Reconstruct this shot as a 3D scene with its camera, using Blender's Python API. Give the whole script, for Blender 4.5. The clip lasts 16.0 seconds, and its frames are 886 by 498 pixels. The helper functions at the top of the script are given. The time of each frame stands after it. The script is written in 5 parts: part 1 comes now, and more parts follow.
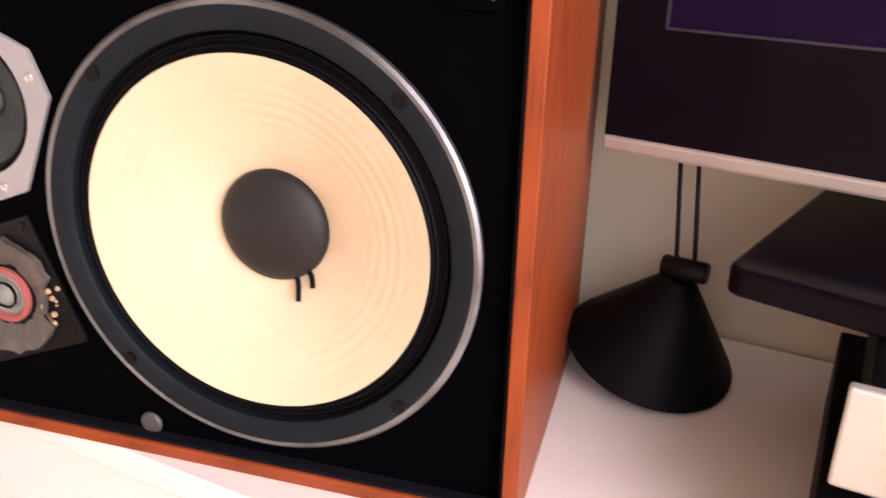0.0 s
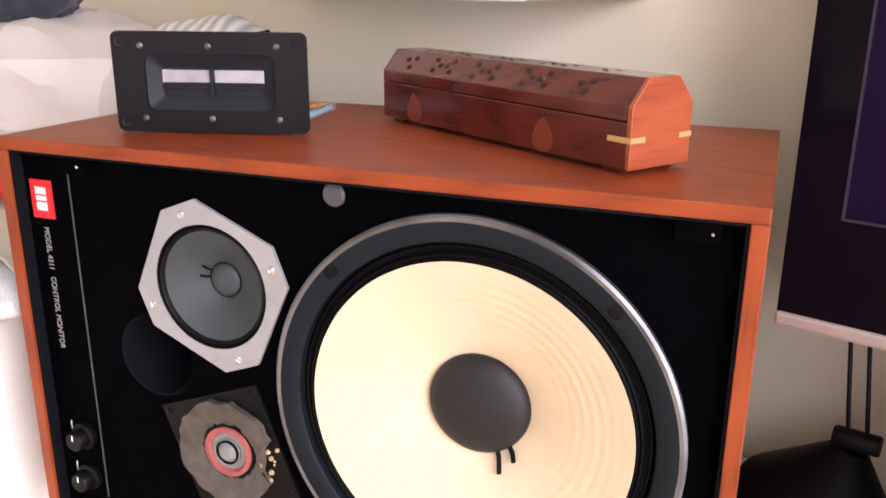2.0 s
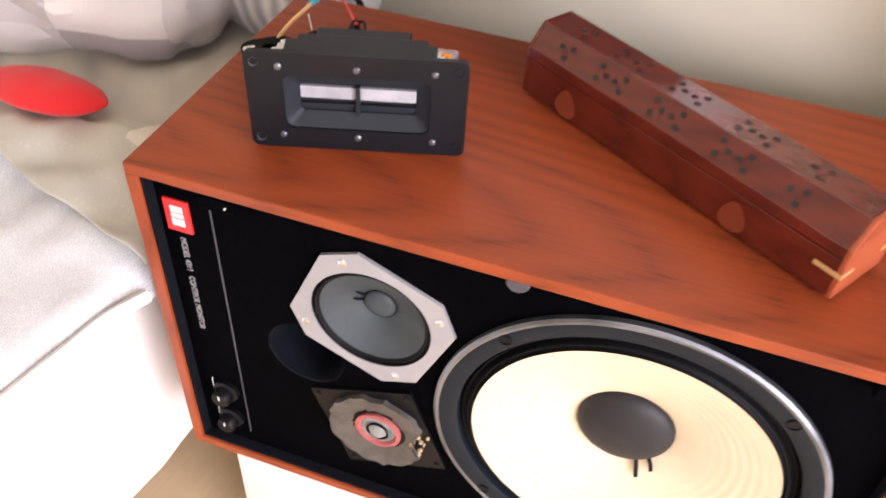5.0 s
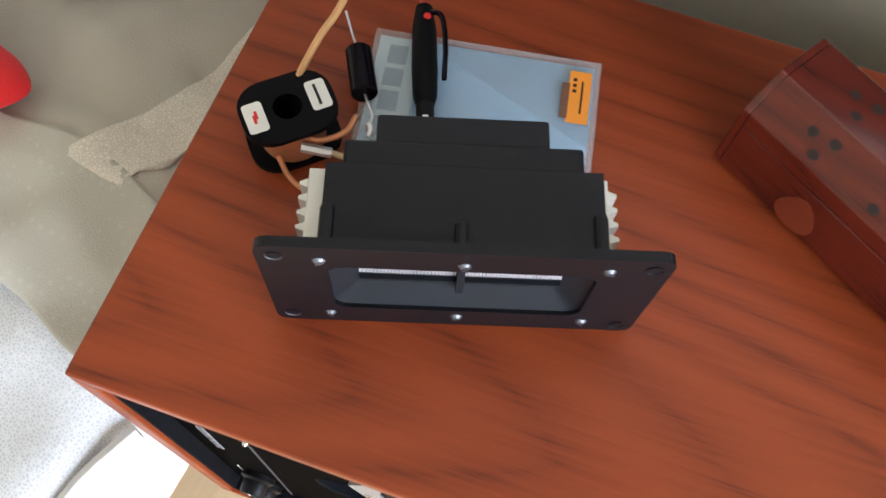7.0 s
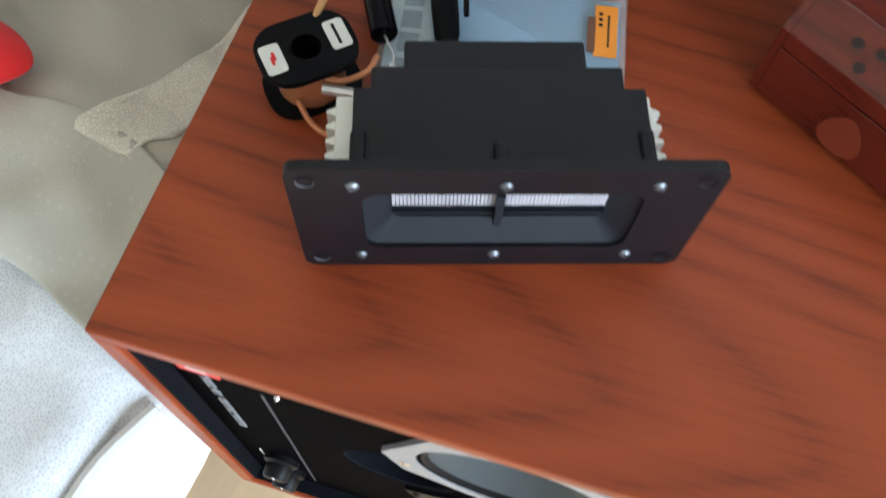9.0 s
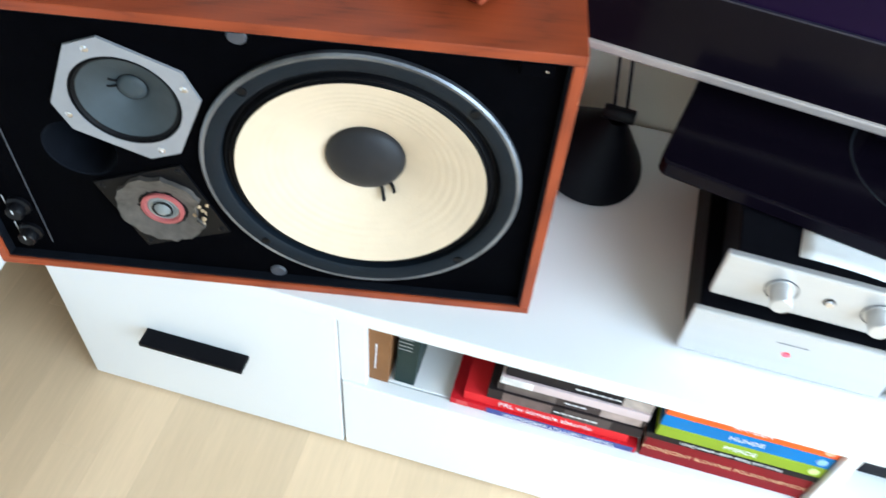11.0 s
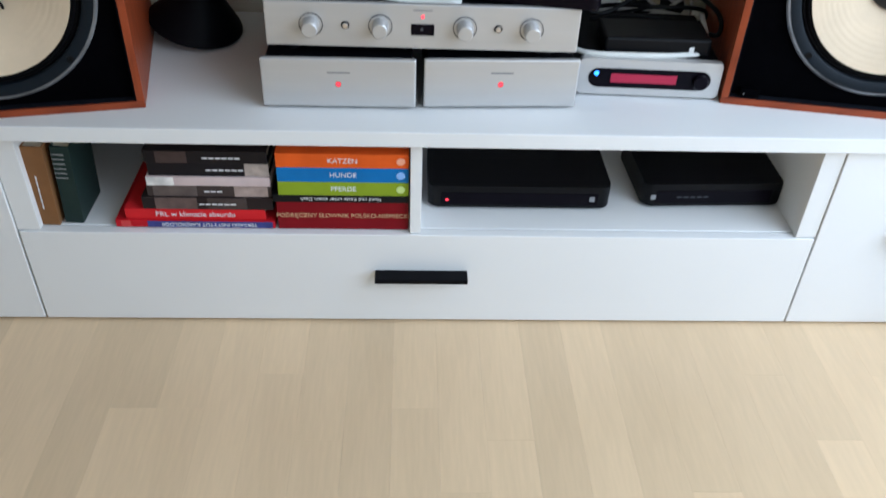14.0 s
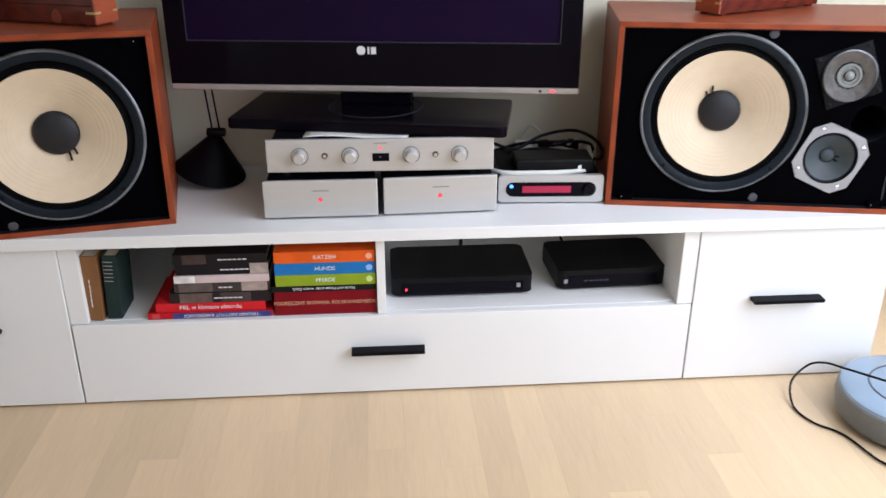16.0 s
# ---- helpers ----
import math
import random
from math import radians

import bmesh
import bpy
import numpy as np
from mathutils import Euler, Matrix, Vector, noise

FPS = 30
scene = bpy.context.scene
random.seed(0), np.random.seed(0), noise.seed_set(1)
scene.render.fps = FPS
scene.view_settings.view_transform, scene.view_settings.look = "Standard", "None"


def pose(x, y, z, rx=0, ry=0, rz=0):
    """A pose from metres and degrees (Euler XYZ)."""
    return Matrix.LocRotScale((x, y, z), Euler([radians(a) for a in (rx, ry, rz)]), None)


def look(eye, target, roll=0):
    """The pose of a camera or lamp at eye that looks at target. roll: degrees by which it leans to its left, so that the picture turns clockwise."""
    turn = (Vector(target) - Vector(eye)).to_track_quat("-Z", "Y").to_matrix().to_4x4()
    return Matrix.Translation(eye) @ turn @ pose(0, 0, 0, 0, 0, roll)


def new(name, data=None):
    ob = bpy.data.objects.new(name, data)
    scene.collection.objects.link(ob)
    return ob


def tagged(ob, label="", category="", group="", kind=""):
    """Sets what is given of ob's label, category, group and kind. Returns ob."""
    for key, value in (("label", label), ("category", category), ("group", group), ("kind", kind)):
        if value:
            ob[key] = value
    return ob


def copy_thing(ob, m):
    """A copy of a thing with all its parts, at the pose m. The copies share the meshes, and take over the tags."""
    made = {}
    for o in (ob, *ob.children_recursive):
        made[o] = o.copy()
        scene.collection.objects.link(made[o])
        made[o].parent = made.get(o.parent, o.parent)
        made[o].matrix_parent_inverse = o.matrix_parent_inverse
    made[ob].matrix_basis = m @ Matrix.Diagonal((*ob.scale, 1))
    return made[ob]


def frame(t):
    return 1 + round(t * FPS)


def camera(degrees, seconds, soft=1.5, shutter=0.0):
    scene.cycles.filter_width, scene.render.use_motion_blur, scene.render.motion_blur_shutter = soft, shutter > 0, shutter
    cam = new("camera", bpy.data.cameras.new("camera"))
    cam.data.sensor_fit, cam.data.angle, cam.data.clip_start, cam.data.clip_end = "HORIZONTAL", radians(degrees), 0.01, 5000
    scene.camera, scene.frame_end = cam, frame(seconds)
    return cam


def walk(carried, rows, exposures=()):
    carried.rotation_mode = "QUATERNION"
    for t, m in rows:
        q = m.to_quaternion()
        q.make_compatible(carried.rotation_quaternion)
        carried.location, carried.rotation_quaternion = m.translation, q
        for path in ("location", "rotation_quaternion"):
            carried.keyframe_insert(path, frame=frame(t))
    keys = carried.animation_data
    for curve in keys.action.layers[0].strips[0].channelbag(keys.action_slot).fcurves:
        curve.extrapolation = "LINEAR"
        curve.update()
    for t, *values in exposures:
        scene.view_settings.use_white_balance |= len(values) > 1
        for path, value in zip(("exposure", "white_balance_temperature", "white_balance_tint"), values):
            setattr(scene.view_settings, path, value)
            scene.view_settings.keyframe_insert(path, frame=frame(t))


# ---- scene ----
cam = camera(55.4, 16.0, 1.5, 0.4)
PATH = [
    (0, (0.755, -0.384, 0.75), (-0.073, 1.273, -0.005), 1.5),
    (0.5, (0.735, -0.404, 0.769), (-0.172, 1.235, 0.068), 1.4),
    (1, (0.715, -0.425, 0.795), (-0.236, 1.204, 0.129), 1.5),
    (1.5, (0.7, -0.44, 0.818), (-0.293, 1.179, 0.191), 1.0),
    (2, (0.692, -0.448, 0.844), (-0.335, 1.162, 0.247), 0.4),
    (2.5, (0.691, -0.453, 0.856), (-0.355, 1.159, 0.3), 0.4),
    (3, (0.694, -0.451, 0.866), (-0.364, 1.154, 0.315), 0.3),
    (3.5, (0.695, -0.447, 0.868), (-0.372, 1.147, 0.304), 0.6),
    (4, (0.658, -0.434, 0.962), (-0.311, 1.114, 0.146), 1.0),
    (4.5, (0.574, -0.418, 1.08), (-0.245, 1.031, -0.029), 3.0),
    (4.7, (0.527, -0.413, 1.12), (-0.236, 0.974, -0.103), 3.3),
    (6.8, (0.206, -0.0943, 1.1063), (-0.1235, 0.6848, -0.706), 7.4),
    (7, (0.1968, -0.079, 1.0969), (-0.1379, 0.6566, -0.7326), 6.1),
    (7.5, (0.1756, -0.0519, 1.072), (-0.1667, 0.6219, -0.7797), 3.1),
    (8, (0.1673, -0.0395, 1.0589), (-0.1852, 0.6091, -0.7998), 1.4),
    (8.2, (0.1668, -0.0372, 1.0589), (-0.1825, 0.6032, -0.8034), 1.3),
    (10.3, (0.418, -0.384, 1.137), (0.136, 0.738, -0.494), 5.7),
    (10.5, (0.476, -0.426, 1.151), (0.212, 0.725, -0.464), 5.5),
    (11, (0.607, -0.515, 1.145), (0.362, 0.718, -0.41), 5.5),
    (11.5, (0.717, -0.646, 1.161), (0.523, 0.703, -0.303), 5.0),
    (12, (0.793, -0.767, 1.176), (0.837, 0.66, -0.224), 4.2),
    (12.5, (0.881, -0.907, 1.163), (1.023, 0.526, -0.226), 2.5),
    (13, (0.943, -0.956, 1.171), (1.03, 0.543, -0.149), 5.1),
    (13.5, (0.98, -0.993, 1.135), (1.086, 0.504, -0.187), 4.0),
    (14, (0.974, -1.039, 0.952), (1.058, 0.541, -0.271), 2.4),
    (14.5, (0.934, -1.047, 0.816), (1.047, 0.614, -0.292), 1.9),
    (15, (0.975, -1.125, 0.843), (1.064, 0.642, -0.091), 0.4),
    (15.5, (0.972, -1.294, 0.886), (1.106, 0.519, 0.052), 0.2),
    (16, (0.99, -1.484, 0.958), (1.133, 0.345, 0.163), 0.1),
]
walk(
    cam,
    [(t, look(eye, target, roll)) for t, eye, target, roll in PATH],
    [(0.0, -0.02, 7700, 39), (1.5, 0.05, 7200, 34), (3.0, 0.08, 6750, 27), (4.7, 0.35, 6900, 29), (7.0, 0.15, 6200, 15), (8.2, 0.1, 5900, 11), (10.3, 0.0, 5500, 4), (11.5, -0.28, 5400, 4), (13.0, -1.12, 5420, 6), (14.5, -1.33, 5800, 12), (16.0, -1.12, 6180, 18)],
)

# ---- light ----
world = bpy.data.worlds.new("sky")
scene.world = world
world.use_nodes = True
wn = world.node_tree.nodes
sky = wn.new("ShaderNodeTexSky")
sky.sky_type = "NISHITA"
sky.sun_disc = False
sky.sun_elevation = radians(40)
sky.sun_rotation = radians(120)
world.node_tree.links.new(sky.outputs[0], wn["Background"].inputs[0])
wn["Background"].inputs[1].default_value = 0.05


def area(name, eye, target, sx, sy, power, colour):
    lamp = bpy.data.lights.new(name, "AREA")
    lamp.shape = "RECTANGLE"
    lamp.size, lamp.size_y = sx, sy
    lamp.energy, lamp.color = power, colour
    ob = new(name, lamp)
    ob.matrix_world = look(eye, target)
    return ob


# daylight in the window's opening, and an added fill light behind the camera
area("window_daylight", (2.37, -1.02, 1.06), (1.25, -0.76, 0.0), 1.7, 1.9, 122, (0.84, 0.93, 1.0))
area("south_fill_light", (1.37, -3.38, 1.5), (0.6, 0.2, 0.7), 1.8, 1.35, 16, (0.90, 0.96, 1.0))

# ---- materials ----


def material(name, colour, rough=0.5, metal=0.0, vary=0.12, scale=30.0, bump=0.0, bump_scale=200.0, stretch=(1, 1, 1), coat=0.0, dark=None, gloss=0.5):
    """Base colour varied at two scales, with fine relief."""
    m = bpy.data.materials.new(name)
    m.use_nodes = True
    n, l = m.node_tree.nodes, m.node_tree.links
    b = n["Principled BSDF"]
    b.inputs["Roughness"].default_value = rough
    b.inputs["Metallic"].default_value = metal
    b.inputs["Coat Weight"].default_value = coat
    b.inputs["Specular IOR Level"].default_value = gloss
    co = n.new("ShaderNodeTexCoord")
    mp = n.new("ShaderNodeMapping")
    mp.inputs["Scale"].default_value = stretch
    l.new(co.outputs["Object"], mp.inputs[0])
    big, small = n.new("ShaderNodeTexNoise"), n.new("ShaderNodeTexNoise")
    big.inputs["Scale"].default_value, small.inputs["Scale"].default_value = scale * 0.2, scale
    big.inputs["Detail"].default_value, small.inputs["Detail"].default_value = 3, 5
    for t in (big, small):
        l.new(mp.outputs[0], t.inputs["Vector"])
    mix = n.new("ShaderNodeMath")
    mix.operation = "ADD"
    l.new(big.outputs[0], mix.inputs[0])
    l.new(small.outputs[0], mix.inputs[1])
    ramp = n.new("ShaderNodeMapRange")
    ramp.inputs[1].default_value, ramp.inputs[2].default_value = 0.7, 1.3
    l.new(mix.outputs[0], ramp.inputs[0])
    cm = n.new("ShaderNodeMix")
    cm.data_type = "RGBA"
    lo = dark or tuple(c * (1 - vary) for c in colour)
    hi = tuple(min(1, c * (1 + vary)) for c in colour)
    cm.inputs[6].default_value, cm.inputs[7].default_value = (*lo, 1), (*hi, 1)
    l.new(ramp.outputs[0], cm.inputs[0])
    l.new(cm.outputs[2], b.inputs["Base Color"])
    rr = n.new("ShaderNodeMapRange")
    rr.inputs[3].default_value, rr.inputs[4].default_value = max(0.02, rough - 0.07), min(1, rough + 0.07)
    l.new(big.outputs[0], rr.inputs[0])
    l.new(rr.outputs[0], b.inputs["Roughness"])
    if bump:
        t = n.new("ShaderNodeTexNoise")
        t.inputs["Scale"].default_value, t.inputs["Detail"].default_value = bump_scale, 4
        l.new(mp.outputs[0], t.inputs["Vector"])
        bp = n.new("ShaderNodeBump")
        bp.inputs["Strength"].default_value, bp.inputs["Distance"].default_value = bump, 0.002
        l.new(t.outputs[0], bp.inputs["Height"])
        l.new(bp.outputs[0], b.inputs["Normal"])
    return m


def wood(name, light, mid, dark, along, rough=0.35, scale=1.0, coat=0.0, rings=6.0):
    """Long grain along one axis ('x', 'y' or 'z'), with darker figure and fine pores."""
    m = bpy.data.materials.new(name)
    m.use_nodes = True
    n, l = m.node_tree.nodes, m.node_tree.links
    b = n["Principled BSDF"]
    b.inputs["Roughness"].default_value, b.inputs["Coat Weight"].default_value = rough, coat
    b.inputs["Coat Roughness"].default_value = 0.15
    b.inputs["Specular IOR Level"].default_value = 0.28
    co, mp = n.new("ShaderNodeTexCoord"), n.new("ShaderNodeMapping")
    s = [9 * scale] * 3
    s["xyz".index(along)] = 1.1 * scale
    mp.inputs["Scale"].default_value = s
    l.new(co.outputs["Object"], mp.inputs[0])
    fig, pore = n.new("ShaderNodeTexNoise"), n.new("ShaderNodeTexNoise")
    fig.inputs["Scale"].default_value, fig.inputs["Detail"].default_value, fig.inputs["Distortion"].default_value = 0.75, 6, 1.6
    l.new(mp.outputs[0], fig.inputs["Vector"])
    mp2 = n.new("ShaderNodeMapping")
    s = [330 * scale] * 3
    s["xyz".index(along)] = 8 * scale
    mp2.inputs["Scale"].default_value = s
    l.new(co.outputs["Object"], mp2.inputs[0])
    l.new(mp2.outputs[0], pore.inputs["Vector"])
    pore.inputs["Scale"].default_value, pore.inputs["Detail"].default_value = 1.0, 6
    pore.inputs["Roughness"].default_value = 0.68
    sine = n.new("ShaderNodeMath")
    sine.operation = "MULTIPLY"
    sine.inputs[1].default_value = rings
    # growth rings cut at a low angle: nested arches along the grain
    sep = n.new("ShaderNodeSeparateXYZ")
    l.new(co.outputs["Object"], sep.inputs[0])
    across = {"x": "Y", "z": "Y", "y": "X"}[along]

    def calc(op, a, b, c=None):
        k = n.new("ShaderNodeMath")
        k.operation = op
        for slot, v in enumerate((a, b) if c is None else (a, b, c)):
            if isinstance(v, (int, float)):
                k.inputs[slot].default_value = v
            else:
                l.new(v, k.inputs[slot])
        return k.outputs[0]

    side = calc("ADD", sep.outputs[across], -0.045)
    tall = calc("MULTIPLY_ADD", sep.outputs[along.upper()], 0.16, 0.035)
    ring = calc("SQRT", calc("ADD", calc("MULTIPLY", side, side), calc("MULTIPLY", tall, tall)), 0)
    mixed = calc("MULTIPLY_ADD", ring, 19.0 * scale, calc("MULTIPLY", fig.outputs[0], 0.85))
    l.new(mixed, sine.inputs[0])
    fr = n.new("ShaderNodeMath")
    fr.operation = "PINGPONG"
    fr.inputs[1].default_value = 0.5
    l.new(sine.outputs[0], fr.inputs[0])
    add = n.new("ShaderNodeMath")
    add.operation = "MULTIPLY_ADD"
    add.inputs[1].default_value, add.inputs[2].default_value = 0.75, -0.12
    l.new(pore.outputs[0], add.inputs[0])
    tot = n.new("ShaderNodeMath")
    tot.operation = "ADD"
    l.new(calc("MULTIPLY_ADD", fr.outputs[0], 0.7, 0.07), tot.inputs[0])
    l.new(add.outputs[0], tot.inputs[1])
    cr = n.new("ShaderNodeValToRGB")
    cr.color_ramp.elements[0].position, cr.color_ramp.elements[0].color = 0.20, (*dark, 1)
    cr.color_ramp.elements[1].position, cr.color_ramp.elements[1].color = 0.66, (*light, 1)
    e = cr.color_ramp.elements.new(0.36)
    e.color = (*mid, 1)
    l.new(tot.outputs[0], cr.inputs[0])
    l.new(cr.outputs[0], b.inputs["Base Color"])
    bp = n.new("ShaderNodeBump")
    bp.inputs["Strength"].default_value, bp.inputs["Distance"].default_value = 0.12, 0.0006
    l.new(pore.outputs[0], bp.inputs["Height"])
    l.new(bp.outputs[0], b.inputs["Normal"])
    return m


def glowing(name, colour, power):
    m = bpy.data.materials.new(name)
    m.use_nodes = True
    b = m.node_tree.nodes["Principled BSDF"]
    b.inputs["Base Color"].default_value = (*colour, 1)
    b.inputs["Emission Color"].default_value = (*colour, 1)
    b.inputs["Emission Strength"].default_value = power
    return m


WALNUT = wood("oiled_red_walnut", (0.285, 0.053, 0.015), (0.225, 0.041, 0.012), (0.125, 0.022, 0.008), "x", 0.42, coat=0.03, rings=3.6)
WALNUT_UP = wood("oiled_red_walnut_upright", (0.285, 0.053, 0.015), (0.225, 0.041, 0.012), (0.125, 0.022, 0.008), "z", 0.42, coat=0.03, rings=3.6)
ROSEWOOD = wood("lacquered_rosewood", (0.118, 0.015, 0.008), (0.084, 0.0105, 0.006), (0.040, 0.006, 0.004), "x", 0.22, 2.0, coat=0.7, rings=3.6)
ROSE_END = wood("rosewood_end_grain", (0.38, 0.088, 0.038), (0.31, 0.068, 0.029), (0.22, 0.043, 0.019), "y", 0.35, 2.5, coat=0.2)
BAFFLE = material("black_painted_board", (0.0008, 0.0008, 0.0013), 0.75, vary=0.3, scale=60, bump=0.25, bump_scale=500, gloss=0.015)
LINER = material("black_felt_liner", (0.004, 0.005, 0.008), 0.85, vary=0.2, scale=90, bump=0.3, bump_scale=900, gloss=0.1)
CASTING = material("dark_grey_casting", (0.0065, 0.010, 0.0145), 0.5, 0.0, 0.12, 60, 0.15, 600, gloss=0.15)
BARE_EDGE = material("worn_bare_aluminium", (0.27, 0.285, 0.31), 0.42, 0.8, 0.3, 14, dark=(0.05, 0.05, 0.055))
RUBBER = material("black_rubber", (0.0022, 0.0022, 0.003), 0.55, vary=0.2, scale=80, gloss=0.14)
PAPER_CONE = material("cream_coated_paper", (0.65, 0.520, 0.365), 0.62, vary=0.05, scale=40, bump=0.12, bump_scale=350)
CAP_CLOTH = material("black_doped_cloth", (0.011, 0.011, 0.013), 0.55, vary=0.2, scale=120, bump=0.15, bump_scale=900, gloss=0.35)
SILVER_PAINT = material("grey_silver_paint", (0.32, 0.32, 0.335), 0.45, 0.25, 0.07, 60, 0.08, 500)
MID_PAPER = material("blue_grey_paper_cone", (0.034, 0.046, 0.053), 0.6, vary=0.25, scale=30, bump=0.1, bump_scale=300)
STEEL = material("bright_steel", (0.7, 0.7, 0.72), 0.22, 1.0, 0.1, 200)
BRUSHED = material("silver_anodised_aluminium", (0.60, 0.59, 0.58), 0.38, 0.55, 0.04, 60, 0.1, 700, (0.05, 1, 1))
GREY_CAP = material("grey_plastic_plug", (0.055, 0.056, 0.066), 0.5, vary=0.15, scale=80)
RED = material("red_badge_enamel", (0.72, 0.02, 0.02), 0.4, vary=0.05)
WHITE_INK = material("white_ink", (0.75, 0.75, 0.76), 0.6, vary=0.05)
PINK = material("faded_red_felt_ring", (0.33, 0.08, 0.075), 0.7, vary=0.2, scale=150)
FOAM = material("brown_decayed_foam", (0.075, 0.066, 0.058), 0.5, vary=0.45, scale=70, bump=0.5, bump_scale=160)
DOME = material("grey_dome", (0.20, 0.21, 0.20), 0.45, vary=0.2, scale=90)
GLUE = material("yellowed_glue", (0.42, 0.30, 0.17), 0.5, vary=0.3, scale=200)
BLACK_PLASTIC = material("black_plastic", (0.003, 0.003, 0.004), 0.42, vary=0.15, scale=50, bump=0.06, bump_scale=700, gloss=0.16)
MATT_BLACK = material("matt_black_metal", (0.0035, 0.0035, 0.005), 0.5, 0.0, 0.2, 60, 0.1, 800, gloss=0.08)
GLOSS_BLACK = material("gloss_black_plastic", (0.0035, 0.0024, 0.0052), 0.16, vary=0.1, scale=20, gloss=0.09)
SCREEN = material("dark_screen_glass", (0.010, 0.0042, 0.020), 0.3, vary=0.1, scale=5, gloss=0.05)
WHITE_LAMINATE = material("white_satin_laminate", (0.80, 0.80, 0.79), 0.42, vary=0.015, scale=6, bump=0.03, bump_scale=400)
WHITE_EDGE = material("white_laminate_edge", (0.76, 0.76, 0.75), 0.5, vary=0.02, scale=6)
WALL = material("beige_wall_paint", (0.80, 0.745, 0.60), 0.85, vary=0.03, scale=4, bump=0.12, bump_scale=220)
CEILING = material("white_ceiling_paint", (0.80, 0.79, 0.76), 0.9, vary=0.02, scale=4)

# ---- making meshes ----


def part(name, bm, mat, parent=None, label="", smooth=False):
    """Links a bmesh as one mesh object under a thing or a part."""
    me = bpy.data.meshes.new(name)
    bmesh.ops.recalc_face_normals(bm, faces=bm.faces)
    if smooth:
        for f in bm.faces:
            f.smooth = True
        for e in bm.edges:
            if len(e.link_faces) == 2 and e.calc_face_angle(0) > radians(38):
                e.smooth = False
    bm.to_mesh(me)
    bm.free()
    me.materials.append(mat)
    ob = new(name, me)
    if parent:
        ob.parent = parent
    if label:
        tagged(ob, label)
    return ob


def thing(name, m, label, category, group="", kind=""):
    ob = new(name)
    ob.empty_display_size = 0.02
    ob.matrix_world = m
    return tagged(ob, label, category, group, kind)


def setting(ob, label, category):
    return tagged(ob, label, category, "", "structure")


def block(x0, x1, y0, y1, z0, z1, bevel=0.0, seg=2, bm=None):
    own = bmesh.new()
    bmesh.ops.create_cube(own, size=1)
    for v in own.verts:
        v.co = Vector((x0 + (v.co.x + 0.5) * (x1 - x0), y0 + (v.co.y + 0.5) * (y1 - y0), z0 + (v.co.z + 0.5) * (z1 - z0)))
    if bevel:
        bmesh.ops.bevel(own, geom=own.edges[:], offset=bevel, segments=seg, affect="EDGES", profile=0.5)
    if bm is None:
        return own
    add_to(bm, own)
    return bm


def add_to(bm, other, m=None):
    """Joins other into bm, moved by m."""
    me = bpy.data.meshes.new("piece")
    if m is not None:
        other.transform(m)
    other.to_mesh(me)
    other.free()
    bm.from_mesh(me)
    bpy.data.meshes.remove(me)
    return bm


def lathe(profile, seg=64, closed=False):
    """Turns (radius, depth) round the local y axis; depth grows to the back. The result faces -y."""
    bm = bmesh.new()
    rings = []
    for r, y in profile:
        if r < 1e-6:
            rings.append([bm.verts.new((0, y, 0))])
        else:
            rings.append([bm.verts.new((r * math.cos(2 * math.pi * k / seg), y, r * math.sin(2 * math.pi * k / seg))) for k in range(seg)])
    pairs = list(zip(rings, rings[1:])) + ([(rings[-1], rings[0])] if closed else [])
    for a, b in pairs:
        for k in range(seg):
            j = (k + 1) % seg
            vs = [a[k % len(a)], a[j % len(a)], b[j % len(b)], b[k % len(b)]]
            vs = list(dict.fromkeys(vs))
            if len(vs) > 2:
                bm.faces.new(vs)
    return bm


def moved(bm, x=0, y=0, z=0, rx=0, ry=0, rz=0):
    bm.transform(pose(x, y, z, rx, ry, rz))
    return bm


def smooth_line(pts, steps=8):
    """Catmull-Rom through the points."""
    p = [Vector(q) for q in pts]
    p = [2 * p[0] - p[1]] + p + [2 * p[-1] - p[-2]]
    out = []
    for a, b, c, d in zip(p, p[1:], p[2:], p[3:]):
        for k in range(steps):
            t = k / steps
            out.append(0.5 * (2 * b + (c - a) * t + (2 * a - 5 * b + 4 * c - d) * t * t + (3 * b - a - 3 * c + d) * t**3))
    return out + [p[-2]]


def tube(pts, r, seg=8, steps=8, curved=True, bm=None):
    """A round rod or cable along the points."""
    bm = bm or bmesh.new()
    line = smooth_line(pts, steps) if curved and len(pts) > 2 else [Vector(q) for q in pts]
    side = None
    rings = []
    for k, q in enumerate(line):
        way = (line[min(k + 1, len(line) - 1)] - line[max(k - 1, 0)]).normalized()
        if side is None:
            side = way.orthogonal().normalized()
        side = (side - way * side.dot(way)).normalized()
        up = way.cross(side)
        rings.append([bm.verts.new(q + r * (math.cos(2 * math.pi * a / seg) * side + math.sin(2 * math.pi * a / seg) * up)) for a in range(seg)])
    for a, b in zip(rings, rings[1:]):
        for k in range(seg):
            bm.faces.new((a[k], a[(k + 1) % seg], b[(k + 1) % seg], b[k]))
    bm.faces.new(rings[0][::-1])
    bm.faces.new(rings[-1])
    return bm


